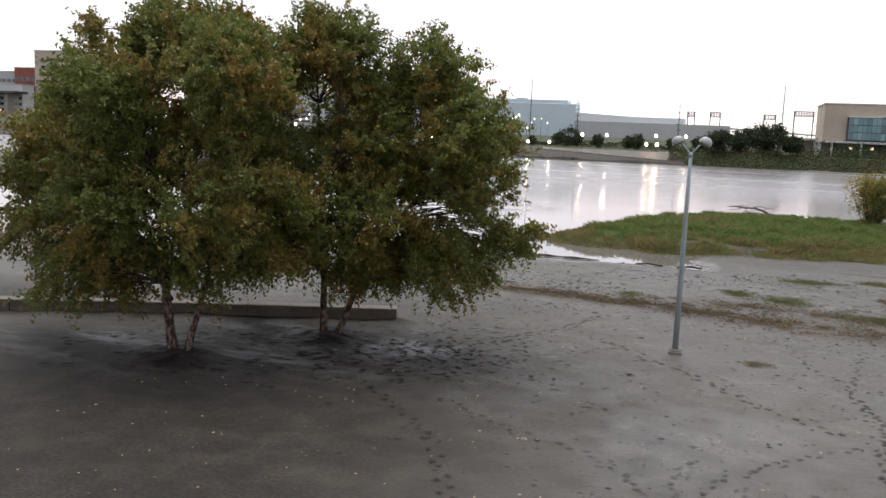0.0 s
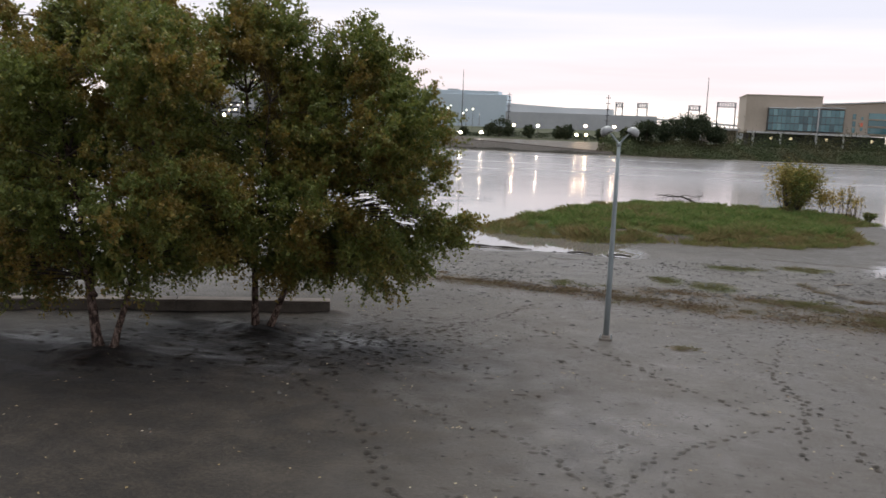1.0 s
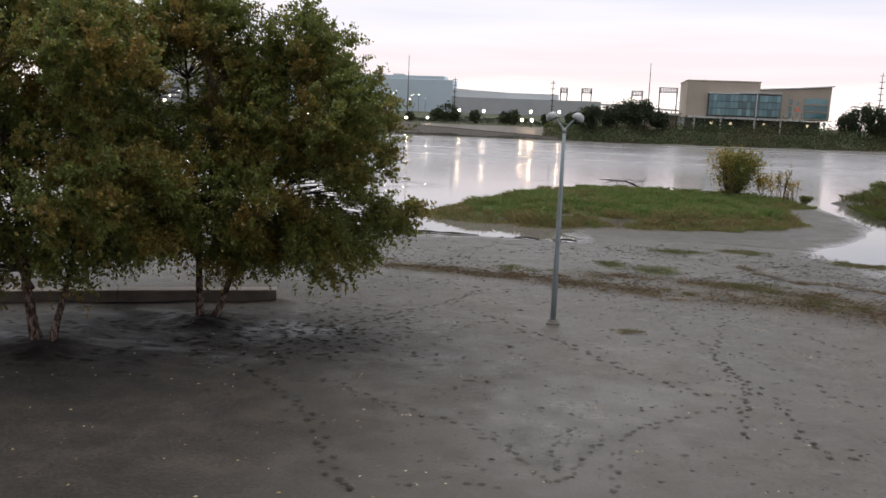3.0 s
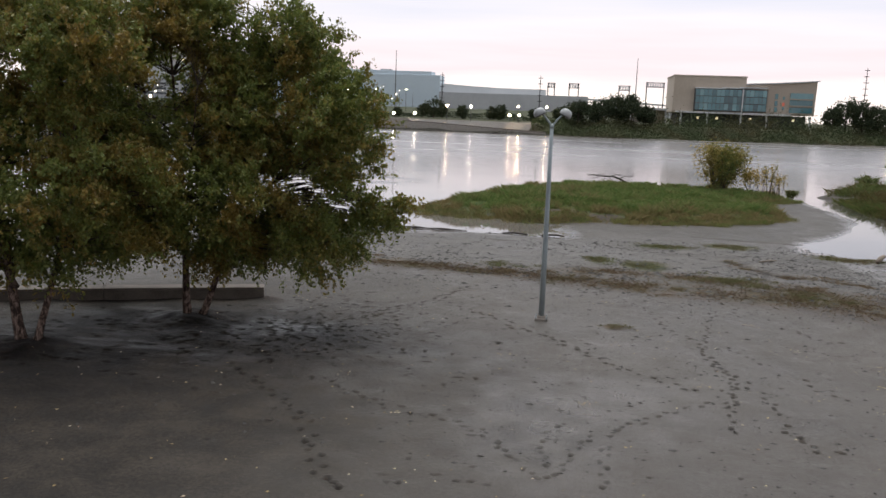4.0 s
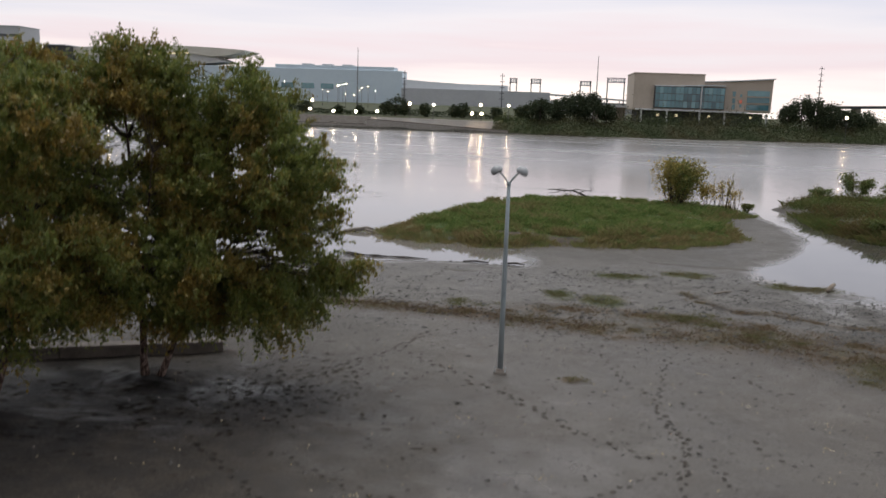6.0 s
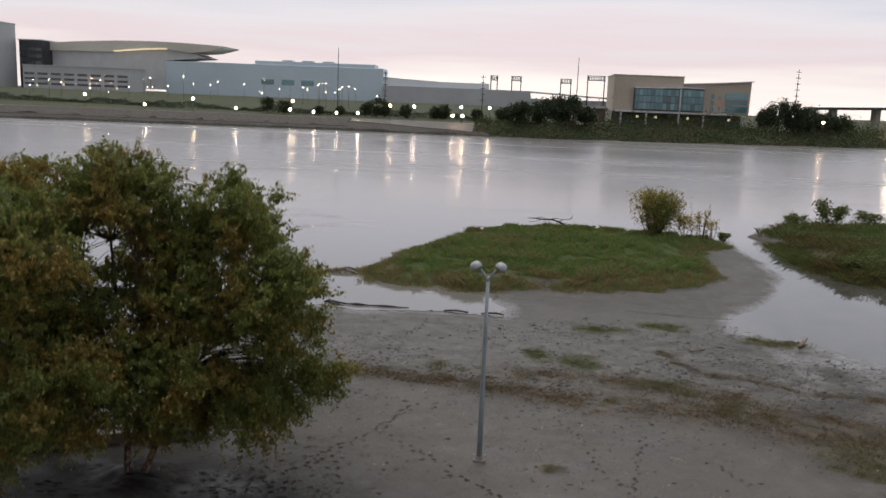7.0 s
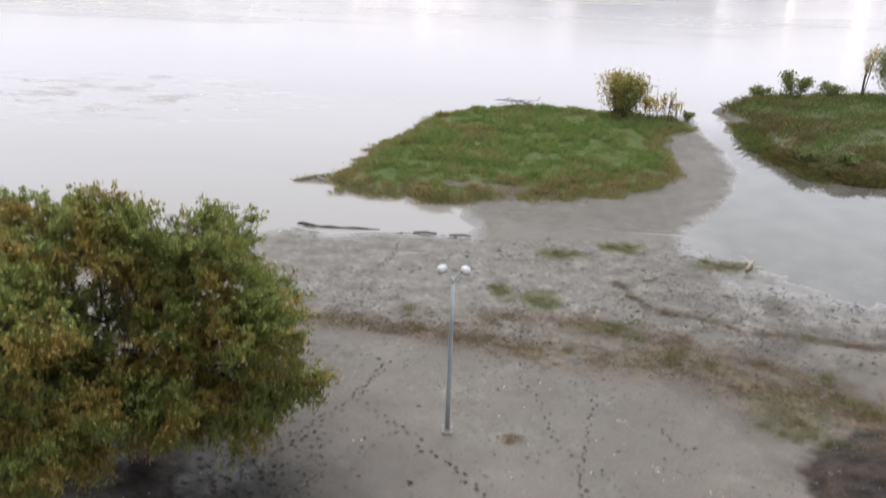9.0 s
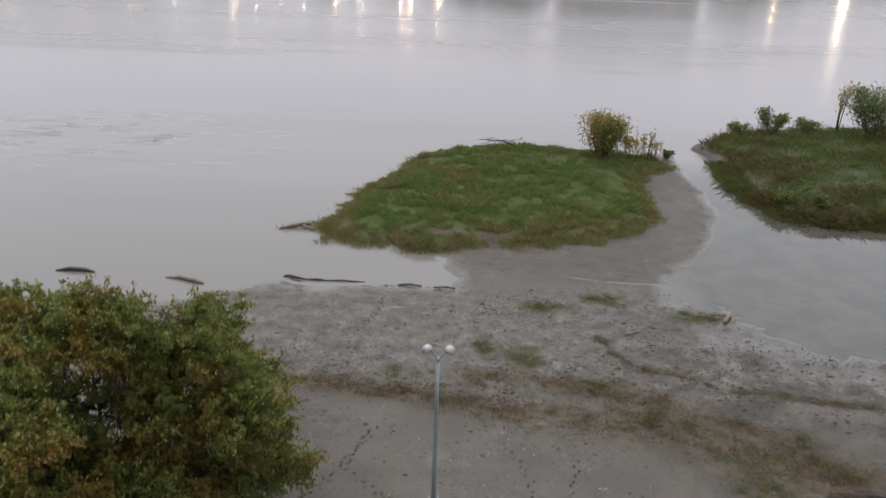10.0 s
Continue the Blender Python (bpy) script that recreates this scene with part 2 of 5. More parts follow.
    m.link(b.outputs[0], m.bsdf.inputs["Normal"])
    return m.m


def facade_glass():
    """Tinted curtain-wall glass, each pane with its own depth of tint."""
    m = Nodes("tinted_facade_glass")
    info = m.t.nodes.new("ShaderNodeObjectInfo")
    f = m.math("ADD", m.math("MULTIPLY", info.outputs["Random"], 0.7), m.math("MULTIPLY", m.noise(0.5, 3, m.coords()), 0.4))
    m.link(m.ramp(f, [(0.2, (0.05, 0.115, 0.14)), (0.55, (0.10, 0.24, 0.28)), (0.95, (0.19, 0.38, 0.42))]), m.bsdf.inputs["Base Color"])
    m.bsdf.inputs["Roughness"].default_value = 0.12
    m.bsdf.inputs["Specular IOR Level"].default_value = 0.8
    return m.m


def bark_material():
    """Peeling birch bark: dark ground with pale pinkish curls."""
    m = Nodes("birch_bark")
    vec = m.coords((1, 1, 0.45))
    curl, fine = m.noise(13, 4, vec, 0.7), m.noise(45, 4, vec, 0.6)
    col = m.ramp(m.math("ADD", m.math("MULTIPLY", curl, 0.75), m.math("MULTIPLY", fine, 0.25)), [(0.42, (0.025, 0.017, 0.014)), (0.50, (0.085, 0.055, 0.043)), (0.56, (0.20, 0.14, 0.115)), (0.64, (0.28, 0.21, 0.18))])
    m.link(col, m.bsdf.inputs["Base Color"])
    m.bsdf.inputs["Roughness"].default_value = 0.9
    m.bsdf.inputs["Specular IOR Level"].default_value = 0.25
    m.bump(curl, 0.7, 0.02)
    return m.m


MUD = ground_material()
WATER = water_material()
CONCRETE = surface("weathered_concrete", (0.27, 0.245, 0.215), (0.43, 0.40, 0.36), 0.85, 2.0, 30)
CONCRETE_DIRTY = surface("silt_stained_concrete", (0.12, 0.10, 0.085), (0.24, 0.21, 0.185), 0.85, 1.5, 25)
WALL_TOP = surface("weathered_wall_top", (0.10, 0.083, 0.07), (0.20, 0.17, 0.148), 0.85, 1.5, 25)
# face darker than the top: mud stains plus shadow put into the colour
WALL_FACE = surface("muddy_shaded_wall_face", (0.06, 0.05, 0.042), (0.17, 0.145, 0.122), 0.9, 1.5, 25)
STEEL = surface("galvanised_steel", (0.26, 0.30, 0.32), (0.38, 0.43, 0.45), 0.45, 3.0, 60, 0.35, 0.05)
STEEL_PALE = surface("pale_painted_steel", (0.32, 0.33, 0.34), (0.42, 0.43, 0.44), 0.4, 3.0, 60, 0.1, 0.05)
LENS = surface("lamp_lens", (0.08, 0.08, 0.08), (0.13, 0.13, 0.13), 0.25, 3.0, 30)
BARK = bark_material()
TWIG = surface("dark_twig_bark", (0.03, 0.022, 0.018), (0.08, 0.058, 0.045), 0.9, 5.0, 40)
DEADWOOD = surface("bleached_driftwood", (0.10, 0.085, 0.07), (0.30, 0.26, 0.22), 0.85, 4.0, 30, 0, 0.4)
WETWOOD = surface("wet_dark_wood", (0.02, 0.017, 0.014), (0.07, 0.055, 0.045), 0.6, 4.0, 30, 0, 0.4)
PALEWOOD = surface("pale_broken_wood", (0.13, 0.10, 0.075), (0.30, 0.245, 0.19), 0.85, 4.0, 30, 0, 0.4)
LEAF = leafy("birch_leaf", [(0.0, (0.118, 0.152, 0.040)), (0.55, (0.165, 0.198, 0.050)), (0.9, (0.21, 0.23, 0.058)), (1.0, (0.29, 0.26, 0.066))], 0.42, 0.40,
             [(0.0, (0.17, 0.125, 0.032)), (0.6, (0.25, 0.155, 0.038)), (1.0, (0.34, 0.235, 0.058))])
GRASS = leafy("riverside_grass", [(0.0, (0.105, 0.175, 0.046)), (0.6, (0.175, 0.245, 0.070)), (1.0, (0.29, 0.31, 0.115))], 0.38, 0.6,
              [(0.0, (0.21, 0.165, 0.07)), (1.0, (0.35, 0.28, 0.14))])
WEED = leafy("bank_weed", [(0.0, (0.085, 0.128, 0.036)), (0.6, (0.125, 0.170, 0.048)), (1.0, (0.19, 0.20, 0.065))], 0.38, 0.6,
             [(0.0, (0.10, 0.075, 0.03)), (1.0, (0.17, 0.12, 0.05))])
SHRUB = leafy("willow_shrub_leaf", [(0.0, (0.075, 0.105, 0.03)), (0.6, (0.13, 0.165, 0.04)), (1.0, (0.23, 0.22, 0.055))], 0.35, 0.6,
              [(0.0, (0.34, 0.24, 0.06)), (1.0, (0.50, 0.36, 0.11))])
DEADGRASS = leafy("trampled_dead_grass", [(0.0, (0.095, 0.060, 0.037)), (0.5, (0.15, 0.098, 0.06)), (0.85, (0.12, 0.105, 0.05)), (1.0, (0.19, 0.135, 0.08))], 0.2, 0.8)
TUFT = leafy("silty_grass_tuft", [(0.0, (0.10, 0.115, 0.045)), (0.5, (0.15, 0.16, 0.065)), (1.0, (0.21, 0.20, 0.10))], 0.3, 0.8, [(0.0, (0.16, 0.115, 0.07)), (1.0, (0.25, 0.18, 0.115))])
FAR_LEAF = leafy("far_tree_leaf", [(0.0, (0.0225, 0.035, 0.0175)), (0.7, (0.0438, 0.0625, 0.0275)), (1.0, (0.075, 0.075, 0.0375))], 0.25, 0.7)
FAR_WEED = leafy("far_bank_bush", [(0.0, (0.040, 0.058, 0.024)), (0.6, (0.060, 0.084, 0.031)), (1.0, (0.088, 0.098, 0.042))], 0.25, 0.7, [(0.0, (0.081, 0.0607, 0.0338)), (1.0, (0.149, 0.108, 0.054))])
LITTER = leafy("fallen_leaf", [(0.0, (0.30, 0.22, 0.10)), (0.5, (0.45, 0.36, 0.20)), (0.8, (0.55, 0.50, 0.38)), (1.0, (0.25, 0.12, 0.06))], 0.1, 0.7)
RIPRAP = surface("muddy_riprap", (0.045, 0.042, 0.034), (0.11, 0.10, 0.08), 0.85, 0.4, 3.0)
CLOD = surface("dark_mud_clod", (0.010, 0.0085, 0.0075), (0.032, 0.027, 0.023), 0.5, 8, 60)
# pale blue metal, its base colour lightened further for distance haze
CLADDING = surface("pale_blue_metal_cladding", (0.56, 0.655, 0.735), (0.63, 0.725, 0.80), 0.55, 0.05, 0.6, 0.0, 0.02)
ROOFMETAL = surface("light_roof_metal", (0.60, 0.63, 0.65), (0.69, 0.71, 0.73), 0.5, 0.05, 0.6, 0, 0.02)
GREYWALL = surface("grey_precast_wall", (0.42, 0.43, 0.45), (0.52, 0.53, 0.55), 0.75, 0.06, 0.8, 0, 0.02)
SOFFIT = surface("beige_soffit", (0.60, 0.56, 0.49), (0.68, 0.64, 0.57), 0.7, 0.06, 0.8, 0, 0.02)
LIMESTONE = surface("tan_limestone_cladding", (0.44, 0.37, 0.305), (0.53, 0.455, 0.38), 0.8, 0.15, 1.2, 0, 0.05)
WHITEPAINT = surface("white_painted_wall", (0.55, 0.55, 0.56), (0.66, 0.66, 0.67), 0.6, 0.2, 2.0, 0, 0.03)
BRICK = surface("red_brick_wall", (0.20, 0.06, 0.045), (0.30, 0.10, 0.075), 0.85, 0.3, 4.0, 0, 0.1)
DARKSTEEL = surface("dark_steel", (0.04, 0.042, 0.045), (0.08, 0.083, 0.088), 0.5, 0.5, 4.0, 0.3, 0.05)
DARKROOM = surface("shaded_recess", (0.02, 0.021, 0.023), (0.04, 0.042, 0.045), 0.8, 0.5, 3.0)
GLASS = facade_glass()
DARKGLASS = surface("dark_window_glass", (0.03, 0.04, 0.05), (0.06, 0.075, 0.09), 0.15, 0.3, 2.0, 0.0, 0.02, 0.01, 0.8)
LAMPGLOW = glow("lit_street_lamp", (1.0, 0.72, 0.42), 55.0)
LAMPWHITE = glow("lit_white_lamp", (1.0, 0.82, 0.60), 60.0)
ROOM_SOFFIT_GLOW = glow("lit_interior_and_soffit", (1.0, 0.80, 0.5), 0.7)
SIGNRED = glow("lit_red_sign", (0.6, 0.16, 0.10), 0.22)


# ---- building helpers ----
def np_mesh(name, verts, faces, material, smooth=False, attrs=None):
    """A mesh from arrays; faces all of one length."""
    verts, faces = np.asarray(verts, np.float32), np.asarray(faces, np.int32)
    me = bpy.data.meshes.new(name)
    n, k = faces.shape
    me.vertices.add(len(verts))
    me.vertices.foreach_set("co", verts.ravel())
    me.loops.add(n * k)
    me.loops.foreach_set("vertex_index", faces.ravel())
    me.polygons.add(n)
    me.polygons.foreach_set("loop_start", np.arange(0, n * k, k, dtype=np.int32))
    me.polygons.foreach_set("loop_total", np.full(n, k, np.int32))
    me.polygons.foreach_set("use_smooth", np.full(n, smooth, bool))
    me.update()
    for key, values in (attrs or {}).items():
        a = me.attributes.new(key, "FLOAT", "POINT")
        a.data.foreach_set("value", np.asarray(values, np.float32))
    me.materials.append(material)
    me.validate()
    return me


def thing(name, at, label, category, group="", kind="", turn=0.0):
    ob = new(name)
    ob.matrix_world = pose(*at, 0, 0, turn)
    ob.empty_display_size = 0.2
    return tagged(ob, label, category, group, kind)


def part(name, bm, material, parent, label="", smooth=False):
    """One mesh object from a bmesh or a ready mesh, under a thing or a part."""
    if isinstance(bm, bpy.types.Mesh):
        me = bm
    else:
        bmesh.ops.recalc_face_normals(bm, faces=bm.faces)
        me = bpy.data.meshes.new(name)
        for f in bm.faces:
            f.smooth = smooth
        bm.to_mesh(me)
        bm.free()
        me.materials.append(material)
    ob = new(name, me)
    if parent is not None:
        ob.parent = parent
    return tagged(ob, label)


def box(x0, x1, y0, y1, z0, z1, bevel=0.0, bm=None):
    bm = bm or bmesh.new()
    r = bmesh.ops.create_cube(bm, size=1.0)
    for v in r["verts"]:
        v.co = Vector((x0 + (v.co.x + 0.5) * (x1 - x0), y0 + (v.co.y + 0.5) * (y1 - y0), z0 + (v.co.z + 0.5) * (z1 - z0)))
    if bevel:
        es = {e for v in r["verts"] for e in v.link_edges}
        bmesh.ops.bevel(bm, geom=list(es), offset=bevel, segments=2, affect="EDGES", profile=0.6)
    return bm


def prism(profile, y0, y1, bm=None):
    """A solid with a profile of (x, z) points, drawn out from y0 to y1."""
    bm = bm or bmesh.new()
    a = [bm.verts.new((x, y0, z)) for x, z in profile]
    b = [bm.verts.new((x, y1, z)) for x, z in profile]
    bm.faces.new(a)
    bm.faces.new(b[::-1])
    for i in range(len(a)):
        j = (i + 1) % len(a)
        bm.faces.new((a[i], b[i], b[j], a[j]))
    return bm


def tube(points, radii, segs=8, bm=None, cap=True):
    """A bent tapered tube."""
    bm = bm or bmesh.new()
    pts = [Vector([float(c) for c in p]) for p in points]
    radii = [float(r) for r in radii]
    rings, side = [], Vector((1, 0, 0))
    for i, p in enumerate(pts):
        d = (pts[min(i + 1, len(pts) - 1)] - pts[max(i - 1, 0)]).normalized()
        side = side - d * side.dot(d)
        side = side.normalized() if side.length > 1e-4 else d.orthogonal().normalized()
        up = d.cross(side)
        rings.append([bm.verts.new(p + float(radii[i]) * (math.cos(a) * side + math.sin(a) * up)) for a in (2 * math.pi * k / segs for k in range(segs))])
    for a, b in zip(rings, rings[1:]):
        for k in range(segs):
            j = (k + 1) % segs
            bm.faces.new((a[k], a[j], b[j], b[k]))
    if cap:
        bm.faces.new(rings[0][::-1])
        bm.faces.new(rings[-1])
    return bm


def leaf_cards(centres, length, width, droop=0.5, autumn=None, spread=0.35, lift=0.0):
    """Folded diamond leaves at the centres: arrays of vertices, triangles and the autumn share."""
    n = len(centres)
    d = rng.normal(size=(n, 3))
    d[:, 2] -= droop * 2
    d /= np.linalg.norm(d, axis=1)[:, None]
    s = np.cross(d, rng.normal(size=(n, 3)) + [0, 0, lift])
    s /= np.linalg.norm(s, axis=1)[:, None] + 1e-9
    nrm = np.cross(d, s)
    k = rng.uniform(1 - spread, 1 + spread, n)[:, None]
    base, tip = centres - d * length * 0.5 * k, centres + d * length * 0.5 * k
    mid = centres - d * length * 0.08 * k
    left = mid + s * width * 0.5 * k + nrm * width * 0.12 * k
    right = mid - s * width * 0.5 * k + nrm * width * 0.12 * k
    verts = np.stack([base, left, tip, right], 1).reshape(-1, 3)
    i = np.arange(n)[:, None] * 4
    tris = np.concatenate([i + [0, 2, 1], i + [0, 3, 2]], 1).reshape(-1, 3)
    a = np.repeat(np.zeros(n) if autumn is None else autumn, 4)
    return verts, tris, a


def blades(roots, height, width, lean=0.35, autumn=None):
    """Bent grass blades of two triangles at the roots."""
    n = len(roots)
    h = (height * rng.uniform(0.55, 1.25, n))[:, None]
    ang = rng.uniform(0, 2 * math.pi, n)
    side = np.stack([np.cos(ang), np.sin(ang), np.zeros(n)], 1)
    ln = rng.normal(size=(n, 3)) * lean
    ln[:, 2] = 0
    up = np.array([[0, 0, 1.0]])
    m = roots + up * h * 0.55 + ln * h * 0.35
    t = roots + up * h * 0.95 + ln * h
    w = width * rng.uniform(0.6, 1.3, n)[:, None]
    verts = np.stack([roots - side * w * 0.5, roots + side * w * 0.5, m + side * w * 0.4, t], 1).reshape(-1, 3)
    i = np.arange(n)[:, None] * 4
    tris = np.concatenate([i + [0, 1, 2], i + [0, 2, 3]], 1).reshape(-1, 3)
    a = np.repeat(np.zeros(n) if autumn is None else autumn, 4)
    return verts, tris, a


def inside(poly, x, y):
    """Signed distance to a closed outline, positive inside."""
    p = np.asarray(poly, float)
    q = np.roll(p, -1, 0)
    best = np.full(x.shape, 1e9)
    odd = np.zeros(x.shape, bool)
    for (ax, ay), (bx, by) in zip(p, q):
        dx, dy = bx - ax, by - ay
        t = np.clip(((x - ax) * dx + (y - ay) * dy) / (dx * dx + dy * dy + 1e-12), 0, 1)
        best = np.minimum(best, (x - ax - t * dx) ** 2 + (y - ay - t * dy) ** 2)
        if ay != by:
            odd ^= ((ay > y) != (by > y)) & (x < dx * (y - ay) / (by - ay) + ax)
    return np.where(odd, 1, -1) * np.sqrt(best)


def near_line(line, x, y):
    """Distance to an open line."""
    best = np.full(x.shape, 1e9)
    for (ax, ay), (bx, by) in zip(line, line[1:]):
        dx, dy = bx - ax, by - ay
        t = np.clip(((x - ax) * dx + (y - ay) * dy) / (dx * dx + dy * dy + 1e-12), 0, 1)
        best = np.minimum(best, (x - ax - t * dx) ** 2 + (y - ay - t * dy) ** 2)
    return np.sqrt(best)


def lattice(x, y, cell, seed):
    """Smooth value noise over the plan, about -1 to 1."""
    r = np.random.default_rng(seed).uniform(-1, 1, (256, 256))
    u, v = np.asarray(x) / cell, np.asarray(y) / cell
    i, j = np.floor(u).astype(int), np.floor(v).astype(int)
    a, b = u - i, v - j
    a, b = a * a * (3 - 2 * a), b * b * (3 - 2 * b)
    g = lambda p, q: r[p % 256, q % 256]
    return (g(i, j) * (1 - a) + g(i + 1, j) * a) * (1 - b) + (g(i, j + 1) * (1 - a) + g(i + 1, j + 1) * a) * b


# ---- the lie of the land ----
WATER_Z = -0.10
SHORE = [(-400, 20), (-60, 30), (-33, 31.8), (-20, 32.7), (-11, 37.3), (-8.8, 38.6), (-6.9, 37.9), (-4.7, 38.7), (-3, 38.9), (-0.4, 38.6), (0.4, 40.0), (-0.9, 41.3), (-0.6, 42.6),
         (-2.2, 43.0), (-3.8, 44.0), (-5.4, 43.8), (-7.1, 44.6), (-8.4, 46.6), (-7.4, 50.3), (-6.6, 54.7), (-5, 57.5), (-3.6, 63.2), (-0.8, 66), (5, 68), (10, 67), (14, 67.5), (17.4, 66.5), (17.0, 61),
         (17.2, 56.5), (16.8, 51.3), (15.0, 46.6), (13.0, 42.9), (11.4, 40.9), (11.1, 38.6), (12.6, 37.7), (14.8, 34.7), (17, 33.7), (19, 32.8), (40, 30), (400, 20), (400, -300), (-400, -300)]
ISLAND = [(-8.2, 46.6), (-7.1, 44.9), (-5.4, 44.2), (-3.8, 44.4), (-2.3, 43.4), (-0.3, 43.6), (1.9, 44.8), (4.8, 44.9), (7.9, 45.8), (9.8, 47.4), (11.6, 49.1), (12.4, 51.3), (12.2, 56), (13.2, 60), (15.8, 62.6), (15, 64.6),
          (12, 65.4), (9, 66), (4, 67), (-0.8, 65), (-3.3, 62), (-4.7, 57), (-6.2, 54), (-7, 50)]
EASTBANK = [(19.3, 69), (20.2, 64.4), (19.9, 58.4), (19.9, 54.6), (21.4, 51.6), (23.4, 50.8), (27, 50.6), (45, 49), (400, 30), (400, 120), (60, 84), (30, 77), (24, 74.5), (20.3, 71)]
RUT = [(6.5, 33.7), (7.6, 31.3), (9.8, 30.5), (11, 29.8), (13.5, 29.4), (15.7, 29.1), (20, 28.5)]
WRACK = [(-7.5, 29.2), (-5, 28.9), (-2.1, 28.5), (1.2, 27.7), (3.5, 27.3), (7.5, 27.0), (10.3, 25.6), (14, 23.5)]
WRACK_BACK = [(0.5, 29.6), (3.0, 29.9), (5.5, 29.2), (8.0, 28.6), (10.5, 27.4), (13, 25.6)]
PUDDLES = [(-2.75, 36.2, 0.62, 0.15)]
RILL = [(6.0, 40.7), (8.0, 40.3), (11.2, 40.2)]
PATCHES = [(4.2, 36.7, 1.3, 0.7), (7.3, 37.9, 1.2, 0.9), (12.0, 36.4, 1.9, 0.8), (1.5, 32.3, 0.6, 1.0), (3.1, 31.6, 0.9, 1.1), (-2.0, 30.0, 1.0, 0.6), (1.65, 21.7, 0.45, 0.3), (10.9, 24.0, 1.6, 1.9), (5.8, 29.6, 1.6, 0.9), (8.3, 27.4, 1.4, 1.0), (13.9, 24.6, 1.3, 1.0), (12.8, 26.4, 0.9, 0.5)]
MOUND = (13.6, 19.6, 3.8)
TREES_AT = [(-11.35, 16.0), (-9.05, 19.3)]
POST_AT = (-0.36, 21.9)
FAR_SHORE = 252.0
WALL_LINE = [(-8.2 - d, 22.05 - 0.36 * d - 0.005 * d * d) for d in range(0, 23, 2)]
TRAILS_EAST = [[(-1.2, 21.0), (-0.1, 20.3), (0.7, 19.1), (1.4, 18.1), (2.4, 17.3), (3.1, 16.7)],
               [(4.5, 24.5), (4.0, 22.0), (3.6, 20.3), (3.7, 18.7), (3.8, 17.7), (3.6, 16.2), (3.4, 15.1), (3.4, 14.5)],
               [(4.2, 20.4), (4.9, 19.1)], [(3.8, 18.4), (4.1, 17.4), (4.4, 16.6), (4.4, 15.6)], [(4.3, 15.2), (4.5, 14.4), (4.7, 14.1), (5.1, 14.1)],
               [(2.0, 25.3), (2.7, 23.6), (3.1, 21.5), (3.7, 20.9)], [(6.4, 22.7), (6.7, 21.8), (7.3, 21.7)], [(5.4, 18.2), (5.9, 17.2)],
               [(3.55, 20.0), (3.6, 18.9), (3.95, 17.9), (3.7, 16.9), (3.55, 15.7)]]
TRAILS_WEST = [[(-2.0, 14.1), (-1.4, 13.9), (-1.0, 13.4), (-0.7, 13.0), (-0.3, 12.4), (0.0, 11.8)],
               [(3.4, 16.3), (2.5, 15.5), (1.5, 14.4), (1.1, 13.9), (0.7, 13.5), (0.5, 12.4), (0.1, 11.9)],
               [(1.1, 13.4), (1.0, 12.8), (1.0, 12.3), (1.1, 11.7)], [(0.3, 14.3), (0.2, 13.6), (0.0, 13.0), (0.2, 12.3)], [(-1.5, 11.6), (-1.0, 11.6), (-0.5, 11.5)],
               [(-6.3, 15.8), (-5.4, 14.8), (-4.6, 14.0), (-4.2, 13.4), (-3.4, 11.8), (-2.8, 10.7)], [(-4.1, 15.2), (-3.5, 14.8), (-2.9, 14.5), (-2.3, 14.1)], [(-2.3, 11.4), (-1.8, 11.2)],
               [(-5.2, 20.5), (-4.9, 21.0), (-4.3, 21.7)], [(-1.1, 21.4), (-2.6, 22.6), (-3.5, 23.6), (-2.6, 26.0)]]
TRAILS_BACK = [[(-2.7, 26.0), (-3.5, 23.5), (-5.3, 20.9), (-6.4, 19.0)], [(-3.4, 37.2), (-3.6, 35.5), (-4.2, 33.2)]]
DEEP = (0, 4, 14, 17)


def footprints():
    """Prints along the trails: place, heading, length, depth."""
    out = []
    for k, line in enumerate(TRAILS_EAST + TRAILS_WEST + TRAILS_BACK):
        deep = 1.45 if k in DEEP else 0.75
        step, side = 0.0, 1
        for (ax, ay), (bx, by) in zip(line, line[1:]):
            d = math.hypot(bx - ax, by - ay)
            a = math.atan2(by - ay, bx - ax)
            while step < d:
                u = step / d
                off = 0.05 * side + rng.normal() * 0.05
                out.append((ax + (bx - ax) * u - math.sin(a) * off, ay + (by - ay) * u + math.cos(a) * off, a + rng.normal() * 0.2, rng.uniform(0.09, 0.17), deep * rng.uniform(0.4, 1.05)))
                step += rng.uniform(0.15, 0.36)
                side = -side
            step -= d
    for _ in range(260):
        out.append((rng.normal(-5.6, 1.3), rng.normal(20.3, 1.6), rng.uniform(0, 6.3), rng.uniform(0.10, 0.20), rng.uniform(0.2, 0.75)))
    for _ in range(300):
        out.append((rng.normal(-10, 3.4), rng.normal(18.0, 1.8), rng.uniform(0, 6.3), rng.uniform(0.12, 0.24), rng.uniform(0.3, 0.9)))
    for _ in range(160):
        out.append((rng.uniform(-8, 12), rng.uniform(11, 27), rng.uniform(0, 6.3), rng.uniform(0.05, 0.10), rng.uniform(0.15, 0.6)))
    return out


def far_shore(x):
    return FAR_SHORE - 0.145 * np.maximum(0, -x - 60) + 0.34 * np.clip(x - 10, 0, 150)


def wall_top(x):
    """Height of the river wall on the far bank."""
    return np.where(x < -52, 1.2, 2.6 - 1.9 * np.clip((x + 48) / 38, 0, 1))


